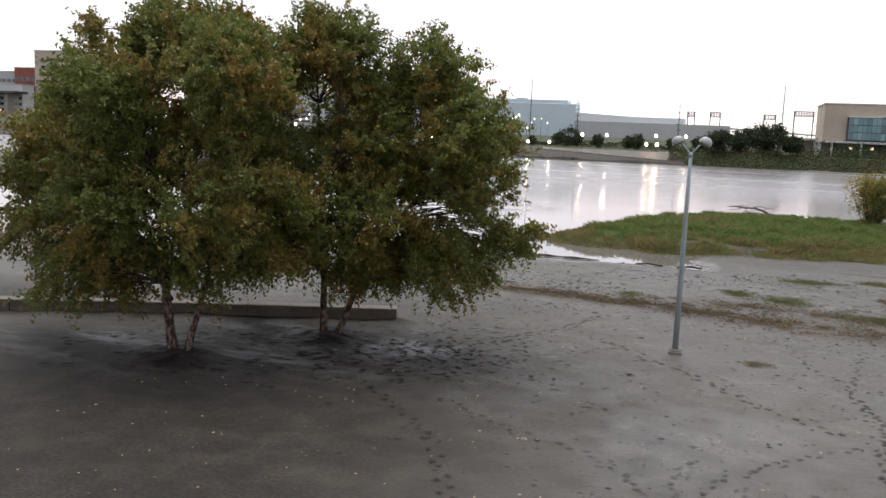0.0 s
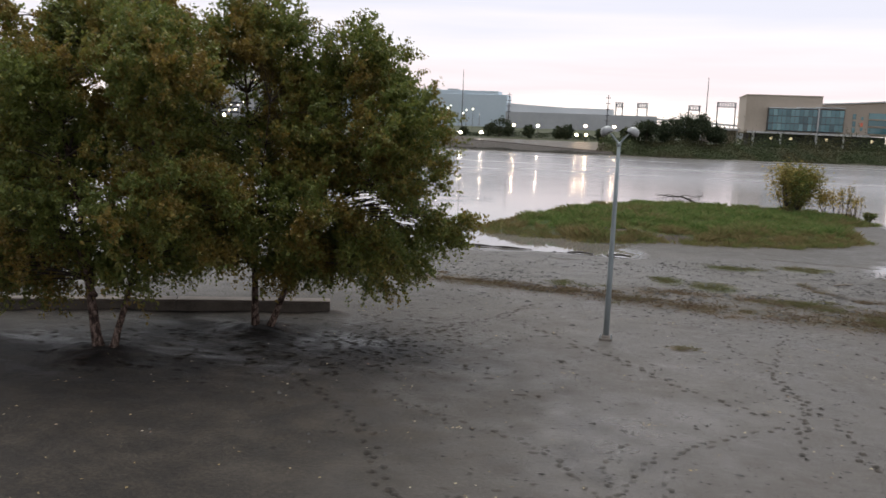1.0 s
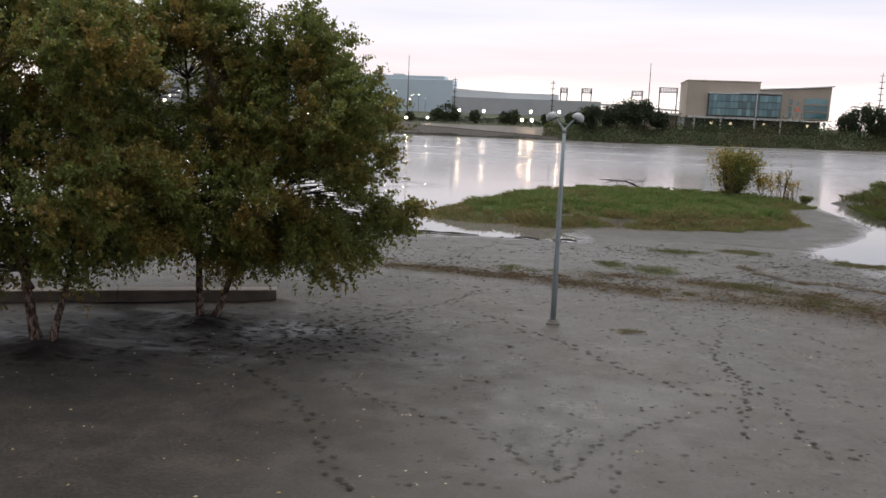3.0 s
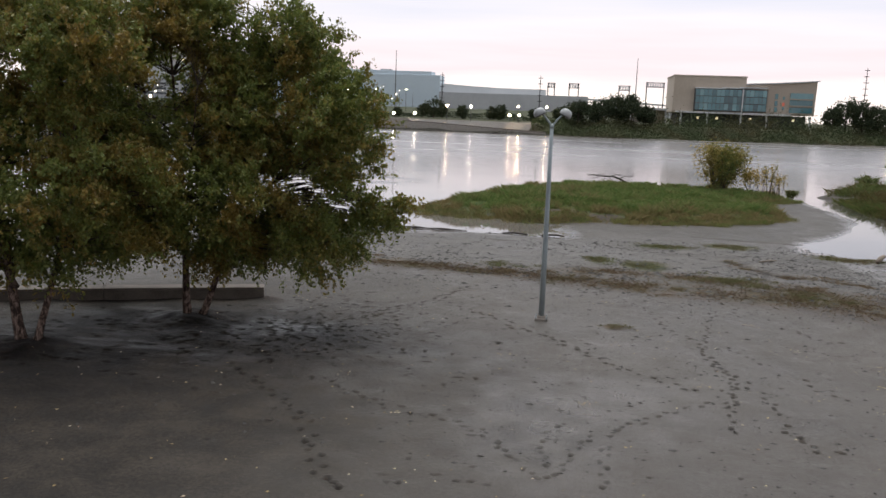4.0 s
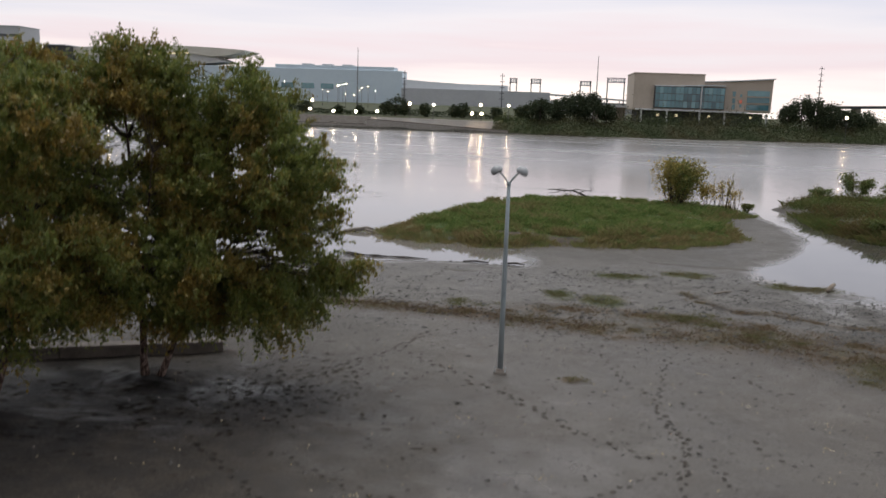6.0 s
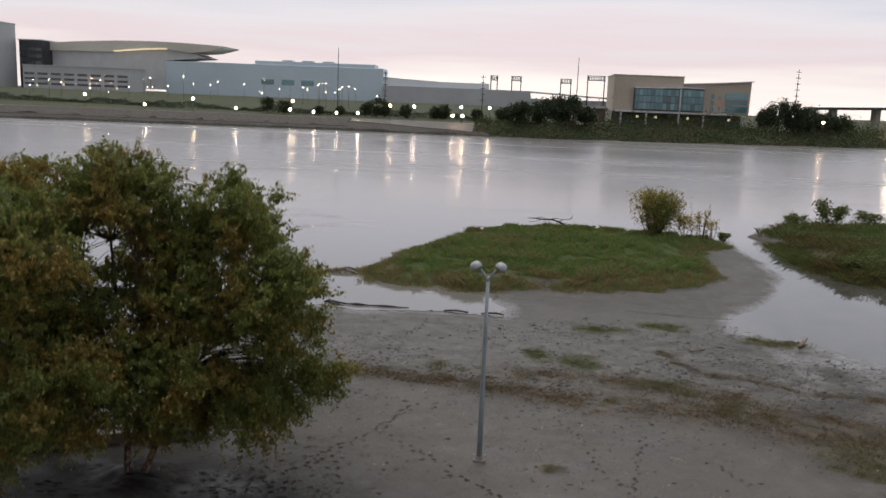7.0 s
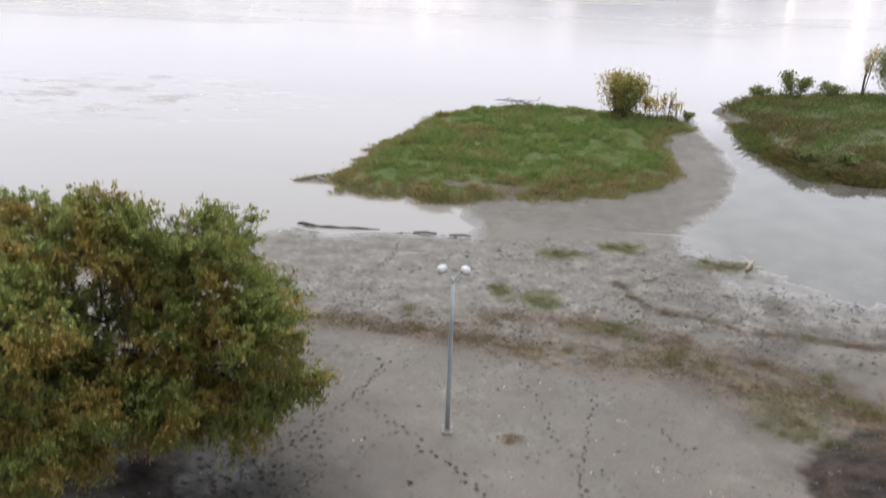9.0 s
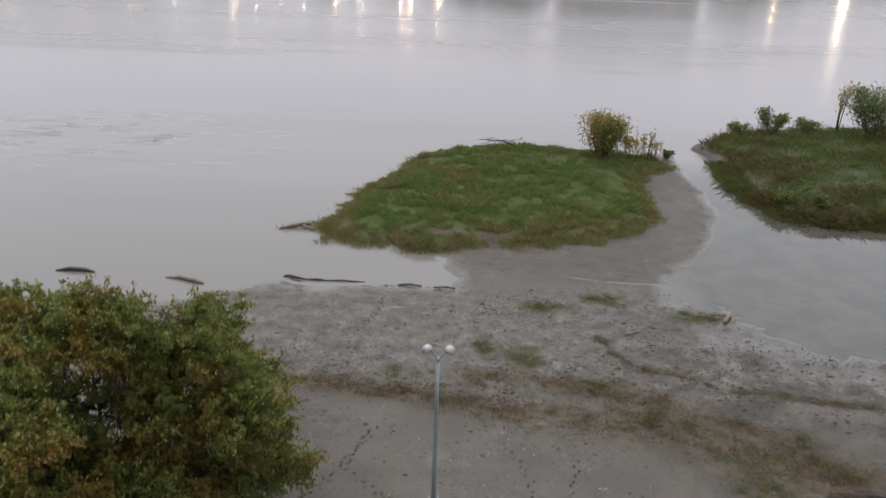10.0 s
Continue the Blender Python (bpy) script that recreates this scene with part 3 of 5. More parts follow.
def land(x, y):
    """Height of the ground and its surface shares over the plan."""
    wob = 0.35 * lattice(x, y, 1.9, 3) + 0.07 * lattice(x, y, 0.6, 4)
    near = y < 140
    side = np.clip((x - 9.5) / 2, 0, 1) * np.clip((41 - y) / 2, 0, 1)
    sd = inside(SHORE, x, y) + wob * 0.7 + side * (0.9 * lattice(x, y, 1.7, 97) + 0.5 * lattice(x, y, 0.55, 98))
    z = np.where(sd > 0, 0.10 * (1 - np.exp(-np.maximum(sd, 0) / (1.1 + 2.6 * side))), -0.6 * (1 - np.exp(np.minimum(sd, 0) / 2.5)) - 0.01) + WATER_Z
    isl = inside(ISLAND, x, y) + wob * 0.8
    z = z + np.where(isl > 0, 0.16 * (1 - np.exp(-np.maximum(isl, 0) / 0.22)) + 0.42 * (1 - np.exp(-np.maximum(isl, 0) / 1.9)), 0)
    east = inside(EASTBANK, x, y) + wob
    lip = np.clip((60 - y) / 4, 0, 1)
    z = np.where(east > -1.5, np.maximum(z, WATER_Z + np.where(east > 0, 0.22 * lip * (1 - np.exp(-np.maximum(east, 0) / 0.12)) + (0.95 - 0.22 * lip) * (1 - np.exp(-np.maximum(east, 0) / 2.2)), east * (0.12 + 0.9 * lip))), z)
    # far bank: a slope with a flat top, and a walled front to the left
    fs = y - far_shore(x) + 2.0 * lattice(x, y, 9, 8) * (x > -12)
    up = np.clip(fs / 14.0, 0, 1)
    bank = WATER_Z + np.where(fs > 0, 4.0 * up * up * (3 - 2 * up), fs * 0.1) + np.clip((fs - 40) / 160, 0, 1) * 3.0
    top = wall_top(x)
    back = np.where(x < -52, np.where(fs > 7.5, 3.1, top - 0.15), top - 0.15 + (3.4 - top) * np.clip((fs - 1) / 9, 0, 1))
    wallbank = np.where(fs > 1.0, back + np.clip((fs - 10) / 60, 0, 1) * 2.0 + np.clip((fs - 40) / 160, 0, 1) * 3.0, -0.6)
    blend = np.clip((-x - 8) / 8, 0, 1)
    bank = bank * (1 - blend) + wallbank * blend
    z = np.where(y > 150, np.maximum(np.where(fs > -3, bank, -0.9), -1.2), z)
    z = np.where((y > 120) & (fs < -3), -0.9, z)
    # detail on the near mud
    mud = (sd > 0) & near & (isl < 0) & (east < 0)
    rough = np.clip((y - 26.5) / 2, 0, 1) * np.clip((41 - y) / 2, 0, 1)
    z = z + mud * np.clip(sd + 0.35, 0, 1) * (0.012 * lattice(x, y, 1.1, 11) + 0.010 * lattice(x, y, 0.35, 77) + 0.014 * rough * (lattice(x, y, 0.7, 12) + 0.5 * lattice(x, y, 0.28, 13)))
    rut = near_line(RUT, x, y) + 0.22 * lattice(x, y, 0.6, 14) + 0.10 * lattice(x, y, 0.22, 66)
    cut = np.clip(0.6 + 0.7 * lattice(x, y, 0.9, 67), 0.1, 1)
    z = z + mud * side * np.exp(-sd / 1.6) * (0.020 * lattice(x, y, 0.8, 91) + 0.012 * lattice(x, y, 0.3, 92))
    z = z - mud * 0.06 * np.exp(-(rut / 0.2) ** 2) * cut + mud * 0.04 * np.exp(-(rut / 0.5) ** 2) * lattice(x, y, 0.3, 65)
    rill = near_line(RILL, x, y) + 0.05 * lattice(x, y, 0.4, 15)
    z = z - mud * 0.13 * np.exp(-(rill / 0.16) ** 2)
    for px, py, ra, rb in PUDDLES:
        z = z - mud * 0.16 * np.exp(-(((x - px) / ra) ** 2 + ((y - py) / rb) ** 2) * 1.2)
    mx, my, mr = MOUND
    r = np.hypot(x - mx, y - my) / mr + 0.05 * lattice(x, y, 0.9, 16) + 0.03 * lattice(x, y, 0.35, 18)
    z = z + np.where(r < 1, 0.45 * (1 - r * r) + 0.075 * np.sin(r * 26 + 2.0 * lattice(x, y, 1.1, 104)) * (1 - 0.6 * r), 0) + 0.05 * np.exp(-((r - 1.04) / 0.05) ** 2) + (r < 1) * (0.05 * lattice(x, y, 0.3, 17) + 0.08 * lattice(x, y, 0.8, 19))
    for tx, ty in TREES_AT:
        z = z + (0.20 + 0.06 * lattice(x, y, 0.3, 71)) * np.exp(-(((x - tx) / 0.85) ** 2 + ((y - ty) / 0.85) ** 2))
    by_wall = near_line(WALL_LINE, x, y)
    z = z + np.exp(-(by_wall / 0.5) ** 2) * (0.07 + 0.07 * lattice(x, y, 0.9, 109))
    # shares
    wr = near_line(WRACK, x, y)
    patchy = 0.5 + 0.5 * lattice(x, y, 0.8, 21) + 0.4 * lattice(x, y, 0.3, 22)
    veg = np.exp(-(wr / (0.75 + 0.09 * np.clip(x, 0, 10))) ** 2) * np.clip(0.35 + patchy, 0, 1)
    veg = np.maximum(veg, np.exp(-(near_line(WRACK_BACK, x, y) / 0.8) ** 2) * np.clip(0.3 + patchy, 0, 1))
    veg = np.maximum(veg, np.exp(-(rut / 0.36) ** 2) * 0.45)
    for px, py, ra, rb in PATCHES:
        veg = np.maximum(veg, np.clip(1.1 - ((x - px) / ra) ** 2 - ((y - py) / rb) ** 2 + 0.8 * (patchy - 0.5), 0, 1) * np.clip(0.2 + patchy, 0, 0.9))
    veg = np.maximum(veg, np.clip(isl + 0.7, 0, 1) * (isl < 0.5) * 0.7)
    silt = np.clip((y - 27.5 + lattice(x, y, 2.5, 23) * 1.5) / 2.0, 0, 1) * np.clip((39.5 - y + lattice(x, y, 2.0, 24)) / 1.5, 0, 1)
    silt = np.maximum(silt, 0.75 * np.clip(lattice(x, y, 2.2, 25) + 0.2 - np.abs(x + 1) / 14, 0, 1) * (y < 27))
    silt = np.maximum(silt, np.clip((y - 21) / 3, 0, 1) * np.clip((-9 - x) / 3, 0, 1))
    silt = np.maximum(silt, np.clip((y - 39.0) / 1.5, 0, 1) * np.clip(0.38 + 0.3 * lattice(x, y, 0.9, 110) + 0.25 * lattice(x, y, 0.3, 111), 0, 0.8))
    damp_shade = np.exp(-((sd - 0.1) / 0.7) ** 2) * 0.35
    # broad dark ellipse: wet mud plus the birches' shade put into the colour
    tree_shade_stain = np.clip(1.25 - np.hypot((x + 9.8) / 9.3, (y - 14.2) / 11.5) + 0.12 * lattice(x, y, 2.6, 26) + 0.06 * lattice(x, y, 0.8, 27), 0, 1)
    damp_shade = np.maximum(damp_shade, np.clip((y - 39.5) / 1.5, 0, 1) * np.clip(0.16 + 0.12 * lattice(x, y, 1.4, 99) + 0.14 * lattice(x, y, 0.35, 100), 0, 0.4))
    damp_shade = np.maximum(damp_shade, np.exp(-((rut + 0.12 * lattice(x, y, 0.35, 59)) / 0.15) ** 2) * 0.9 * cut)
    damp_shade = np.maximum(damp_shade, np.clip(tree_shade_stain * 1.25, 0, 1))
    spots = np.clip(lattice(x, y, 1.2, 68) + 0.6 * lattice(x, y, 0.4, 69) + 0.1, 0, 1)
    sheen = np.clip(1.3 - np.abs(x + 9) / 7, 0, 1) * np.clip(1.2 - np.abs(y - 19.6) / 2.2, 0, 1) * spots
    low_wet = np.clip((x - 6) / 4, 0, 1) * np.clip((37.5 - y) / 3, 0, 1) * np.clip(0.35 + 0.5 * lattice(x, y, 1.3, 84) + 0.4 * lattice(x, y, 0.45, 85), 0, 0.75)
    damp_shade = np.maximum(damp_shade, low_wet * 0.72)
    # shade between birches and wall, painted as darker mud
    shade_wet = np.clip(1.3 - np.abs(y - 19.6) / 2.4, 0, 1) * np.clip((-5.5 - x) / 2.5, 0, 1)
    damp_shade = np.maximum(damp_shade, shade_wet * np.clip(0.9 + 0.4 * lattice(x, y, 0.9, 83), 0, 1))
    damp_shade = damp_shade * (1 - 0.3 * sheen)
    streak = np.clip(0.15 + 1.1 * lattice(x * 0.35, y * 1.3, 0.8, 93) + 0.5 * lattice(x * 0.6, y * 1.6, 0.3, 94), 0, 1)
    sheen = np.maximum(0.7 * sheen, 0.6 * streak * np.clip((-5.6 - x) / 1.5, 0, 1) * np.clip(1.5 - np.abs(y - 16.6 - 0.18 * (x + 10)) / 1.7, 0, 1))
    sheen = np.maximum(sheen, np.exp(-((x + 0.3) / 4.2) ** 2 - ((y - 15.5) / 5.5) ** 2) * np.clip(0.40 + 0.45 * lattice(x, y, 2.0, 75) + 0.4 * lattice(x, y, 0.5, 76), 0, 1))
    film = np.clip(1.05 - sd / ((0.9 + 0.5 * lattice(x, y, 1.3, 62) + 0.3 * lattice(x, y, 0.4, 70)) * (1 + 2.6 * side)), 0, 1)
    moss = 0 * x
    for px, py, ra, rb in PATCHES[:5] + PATCHES[7:8]:
        moss = np.maximum(moss, (0.3 if py < 26 else 0.8) * np.clip(1.3 - ((x - px) / ra) ** 2 - ((y - py) / rb) ** 2, 0, 1) * np.clip(0.5 + patchy, 0, 1))
    soil_shade = np.clip((1 - r) * 14, 0, 1)
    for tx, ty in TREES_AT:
        soil_shade = np.maximum(soil_shade, np.clip(1.6 - np.hypot(x - tx - 0.1, y - ty) / 0.75 + 0.5 * lattice(x, y, 0.3, 72), 0, 1))
    # wall foot darkened: heaped mud with the wall's shadow line painted in
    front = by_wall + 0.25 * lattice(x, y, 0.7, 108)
    soil_shade = np.maximum(soil_shade, 0.8 * np.clip(1.5 - front / 0.45, 0, 1))
    # dark colour along the cut bank stands in for shade under its overhang
    soil_shade = np.maximum(soil_shade, np.clip(1.5 - np.abs(east + 0.25) / 0.55, 0, 1) * np.maximum(lip, 0.45))
    isl_bare = np.hypot((x - 0.3 - 0.3 * (y - 45)) / 2.4, (y - 45.3) / 0.55) + 0.4 * lattice(x, y, 0.8, 53)
    turf = np.clip(np.maximum(isl * 2 * (isl_bare > 1), np.maximum((east - 0.8) * 1.2, np.clip(fs / 3, 0, 1) * (y > 150) * np.where(x > -12, 1, np.clip((fs - 12) / 4, 0, 1)))), 0, 1)
    moss = np.maximum(moss, 0.25 * veg * (y < 34) * np.clip(1.6 * lattice(x, y, 1.1, 80) + 0.5 * lattice(x, y, 0.3, 81), 0, 1))
    moss = np.maximum(0.75 * moss, np.clip(isl * 2, 0, 1) * (isl_bare > 1))
    bare = (isl > 0) & (isl_bare < 1) & near
    return z, dict(veg=np.where(bare, 0.65, veg * mud), silt=silt * mud, damp_shade=damp_shade * near, film=film * mud, soil_shade=soil_shade, turf=turf, sheen=sheen * mud, moss=moss * near)


def steps(marks):
    """Coordinates from (from, to, step) stretches."""
    return np.unique(np.round(np.concatenate([np.arange(a, b, s) for a, b, s in marks]), 4))


def build_ground():
    xs = steps([(-4500, -600, 300), (-600, -120, 12), (-120, -40, 2.0), (-40, -18, 0.4), (-18, -7, 0.09), (-7, 8, 0.036), (8, 20, 0.1), (20, 45, 0.5), (45, 130, 2.5), (130, 700, 25), (700, 4501, 300)])
    ys = steps([(-600, -40, 40), (-40, 4, 2), (4, 9.5, 0.25), (9.5, 22.5, 0.036), (22.5, 30, 0.065), (30, 46, 0.1), (46, 66, 0.13), (66, 72, 0.3), (72, 120, 2), (120, 215, 8), (215, 275, 1.0), (275, 330, 4), (330, 700, 20), (700, 4801, 300)])
    x, y = np.meshgrid(xs, ys)
    x, y = x.ravel(), y.ravel()
    z, shares = land(x, y)
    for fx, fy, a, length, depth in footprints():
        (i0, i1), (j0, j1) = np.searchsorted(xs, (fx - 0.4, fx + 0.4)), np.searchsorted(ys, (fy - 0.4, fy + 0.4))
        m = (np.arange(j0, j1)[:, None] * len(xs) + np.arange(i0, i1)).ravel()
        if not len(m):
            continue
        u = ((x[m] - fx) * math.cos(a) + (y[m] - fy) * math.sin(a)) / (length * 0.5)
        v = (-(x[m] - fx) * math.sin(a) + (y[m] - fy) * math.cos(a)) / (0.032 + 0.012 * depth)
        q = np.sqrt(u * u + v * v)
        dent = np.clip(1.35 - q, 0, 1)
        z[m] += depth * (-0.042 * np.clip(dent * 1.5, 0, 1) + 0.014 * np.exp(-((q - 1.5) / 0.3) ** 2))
        # wet mud in each print, its hollow's shadow painted in as a near-black core
        shares["damp_shade"][m] = np.maximum(shares["damp_shade"][m], np.clip(0.3 + 0.95 * depth, 0, 1) * np.clip(dent * 2.6 + 0.25 * rng.normal(size=len(m)), 0, 1) * (dent > 0))
        shares["soil_shade"][m] = np.maximum(shares["soil_shade"][m], np.clip(0.75 * depth - 0.1, 0, 0.8) * np.clip(dent * 2.0 - 0.2, 0, 1))
    nx, ny = len(xs), len(ys)
    i = np.arange(nx * ny).reshape(ny, nx)
    faces = np.stack([i[:-1, :-1], i[:-1, 1:], i[1:, 1:], i[1:, :-1]], -1).reshape(-1, 4)
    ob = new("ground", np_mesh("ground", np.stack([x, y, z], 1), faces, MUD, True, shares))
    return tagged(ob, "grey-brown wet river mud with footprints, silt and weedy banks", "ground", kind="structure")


def heights(x, y):
    return land(np.asarray(x, float), np.asarray(y, float))[0]


build_ground()

wx, wy = steps([(-4500, -200, 430), (-200, 200, 20), (200, 4501, 430)]), steps([(20, 340, 20)])
gx, gy = np.meshgrid(wx, wy)
wi = np.arange(gx.size).reshape(gx.shape)
tagged(new("river_water", np_mesh("river_water", np.stack([gx.ravel(), gy.ravel(), np.full(gx.size, WATER_Z)], 1), np.stack([wi[:-1, :-1], wi[:-1, 1:], wi[1:, 1:], wi[1:, :-1]], -1).reshape(-1, 4), WATER)),
       "broad muddy river, calm, mirroring the pink evening sky", "water", kind="structure")


# ---- lamp post on the mud ----
def lamp_post(x, y):
    ob = thing("lamp_post", (x, y, float(heights([x], [y])[0])), "tall grey steel lamp post with two unlit dome heads", "lamp post")
    part("base_plate", box(-0.17, 0.17, -0.17, 0.17, -0.1, 0.05, 0.015), CONCRETE_DIRTY, ob, "muddy concrete base")
    for sx in (-1, 1):
        for sy in (-1, 1):
            part("bolt", tube([(sx * 0.14, sy * 0.14, 0.04), (sx * 0.14, sy * 0.14, 0.10)], [0.02, 0.02], 6), STEEL, ob)
    part("flange", tube([(0, 0, 0.05), (0, 0, 0.08), (0, 0, 0.12)], [0.12, 0.12, 0.085], 20), CONCRETE_DIRTY, ob)
    part("pole", tube([(0, 0, 0.12), (0, 0, 1.8), (0, 0, 3.6), (0, 0, 5.15)], [0.078, 0.068, 0.056, 0.044], 16), STEEL, ob, "", True)
    part("collar", tube([(0, 0, 5.08), (0, 0, 5.14), (0, 0, 5.2)], [0.055, 0.058, 0.04], 14), STEEL, ob, "", True)
    for s in (-1, 1):
        arm = part("arm", tube([(0, 0, 5.12), (s * 0.06, 0, 5.22), (s * 0.16, 0, 5.34), (s * 0.24, 0, 5.42)], [0.028, 0.026, 0.024, 0.022], 10), STEEL, ob, "", True)
        bm = bmesh.new()
        prof = [(0.0, 0.148), (0.052, 0.144), (0.105, 0.122), (0.140, 0.082), (0.159, 0.026), (0.163, -0.032), (0.155, -0.036)]
        rings = []
        for r, h in prof:
            rings.append([bm.verts.new((max(r, 0.004) * math.cos(a), max(r, 0.004) * math.sin(a), h)) for a in np.linspace(0, 2 * math.pi, 20, endpoint=False)])
        for a, b in zip(rings, rings[1:]):
            for k in range(20):
                bm.faces.new((a[k], a[(k + 1) % 20], b[(k + 1) % 20], b[k]))
        bm.faces.new(rings[0])
        tip = Matrix.Translation((s * 0.33, 0, 5.45)) @ Matrix.Rotation(s * radians(28), 4, "Y")
        bm.transform(tip)
        head = part("shade", bm, STEEL_PALE, ob, "pale grey dome shade", True)
        bl = tube([(0, 0, -0.034), (0, 0, -0.06), (0, 0, -0.07)], [0.150, 0.135, 0.04], 20)
        bl.transform(tip)
        part("lens", bl, LENS, head)
    return ob


lamp_post(*POST_AT)


# ---- low concrete wall behind the birches ----
def low_wall():
    ob = thing("low_concrete_wall", (0, 0, 0), "long low curved concrete wall with silt-stained, shade-darkened face and pale top", "wall", kind="structure")
    pts, n = WALL_LINE, len(WALL_LINE) - 1
    for k in range(n):
        (ax, ay), (bx, by) = pts[k], pts[k + 1]
        d = Vector((bx - ax, by - ay, 0)).normalized()
        s = Vector((-d.y, d.x, 0))
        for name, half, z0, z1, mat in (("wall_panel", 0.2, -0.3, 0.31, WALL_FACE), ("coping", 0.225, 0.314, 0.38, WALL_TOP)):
            bm = bmesh.new()
            p, q = Vector((ax, ay, 0)) + d * 0.008, Vector((bx, by, 0)) - d * 0.008
            c = [p + s * half, p - s * half, q - s * half, q + s * half]
            lo = [bm.verts.new((v.x, v.y, z0)) for v in c]
            hi = [bm.verts.new((v.x, v.y, z1)) for v in c]
            bm.faces.new(lo[::-1]); bm.faces.new(hi)
            for i in range(4):
                bm.faces.new((lo[i], lo[(i + 1) % 4], hi[(i + 1) % 4], hi[i]))
            bmesh.ops.bevel(bm, geom=list(bm.edges), offset=0.015, segments=1, affect="EDGES")
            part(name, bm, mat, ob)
    return ob


low_wall()


# ---- trees ----
def bend(p, q, sag, n=7):
    """Points along a slightly wavy limb."""
    p, q = np.array(p, float), np.array(q, float)
    t = np.linspace(0, 1, n)[:, None]
    w = rng.normal(size=3) * 0.05 * np.linalg.norm(q - p)
    return p + (q - p) * t + np.sin(t * math.pi) * w + np.array([0, 0, 1.0]) * np.sin(t * math.pi) * sag


def birch(name, at, stems, lobes, leaf_count, label, clusters=880, leaf=(0.092, 0.052)):
    """A many-stemmed birch. stems: foot, knee and top; lobes: centre, radii, weight. All relative to the base."""
    ob = thing(name, at, label, "tree", "birches on the mud")
    limbs = []
    for foot, knee, top, r in stems:
        f, k, t = (np.array(v, float) for v in (foot, knee, top))
        u = np.linspace(0, 1, 12)[:, None]
        line = (1 - u) ** 2 * f + 2 * u * (1 - u) * k + u * u * t
        line += np.cumsum(rng.normal(size=line.shape) * 0.025, 0) * [[1, 1, 0]]
        line[0] = f
        rad = r * (1 - 0.85 * u[:, 0]) * (1 + 0.35 * np.exp(-u[:, 0] * 18))
        part("trunk", tube(line, rad, 10), BARK, ob, "peeling pinkish-brown birch bark", True)
        limbs.append((line, rad))
    centres, weights = [], []
    for c, rad, w in lobes:
        n = max(3, int(clusters * w))
        d = rng.normal(size=(n, 3))
        d /= np.linalg.norm(d, axis=1)[:, None]
        centres.append(np.array(c) + d * (np.array(rad) - 0.08) * (rng.uniform(0.02, 1, (n, 1)) ** 0.45))
    centres = np.concatenate(centres)
    bm = bmesh.new()
    for k, c in enumerate(centres):
        best = None
        for line, rad in limbs:
            d = np.linalg.norm(line[3:] - c, axis=1) + 0.9 * np.maximum(0, line[3:, 2] - c[2] + 0.4)
            j = int(np.argmin(d))
            if best is None or d[j] < best[0]:
                best = (d[j], line[3 + j], rad[3 + j])
        pts = bend(best[1], c, 0.10 * np.linalg.norm(c - best[1]), 5)
        if k % 9 == 0:
            part("branch", tube(pts, np.linspace(min(best[2] * 0.6, 0.035), 0.008, 5), 5), TWIG, ob)
        else:
            tube(pts, np.linspace(min(best[2] * 0.5, 0.02), 0.005, 5), 4, bm, False)
    tagged(part("branchwork", bm, TWIG, ob, "thin dark twigs"), kind="stuff")
    # leaves on short twigs that fan out from each cluster, upward in the top, hanging below
    count = (leaf_count * rng.gamma(4.0, 0.25, len(centres)) / len(centres)).astype(int) + 30
    pts, aut = [], []
    for c, n in zip(centres, count):
        out = np.array([c[0] * 0.35, c[1] * 0.35, 0.9 * np.clip((c[2] - 2.6) / 2.5, -0.7, 1.0)])
        m = max(3, n // 26)
        way = out + rng.normal(size=(m, 3)) * [0.62, 0.62, 0.5]
        way *= (rng.uniform(0.28, 0.62, m) / (np.linalg.norm(way, axis=1) + 1e-6))[:, None]
        foot = c + rng.normal(size=(m, 3)) * [0.13, 0.13, 0.11]
        k = rng.integers(0, m, n)
        u = rng.uniform(0.05, 1, n)[:, None]
        p = foot[k] + way[k] * u + rng.normal(size=(n, 3)) * 0.042
        p[:, 2] -= (u[:, 0] ** 2) * (0.10 if c[2] > 3.2 else 0.30)
        pts.append(p)
        tint = 0.75 * lattice(p[:, 0] + 40, p[:, 2] * 1.2 + 9 + p[:, 1] * 0.7, 1.0, 31) + 0.55 * lattice(p[:, 0] + 20, p[:, 2] + p[:, 1], 0.4, 32)
        inner = 0.42 - 0.32 * np.hypot(c[0] / 4.0, c[1] / 2.4)
        aut.append(np.clip(tint + inner + rng.normal() * 0.12 + rng.normal(size=n) * 0.22 - 0.06, 0, 0.9))
    pts, aut = np.concatenate(pts), np.concatenate(aut)
    ok = pts[:, 2] > 0.15
    v, f, a = leaf_cards(pts[ok], leaf[0], leaf[1], 0.45, aut[ok], 0.3, 1.1)
    part("crown", np_mesh("crown", v, f, LEAF, False, {"autumn": a}), None, ob, "dense green leaves turning orange in places")
    return ob


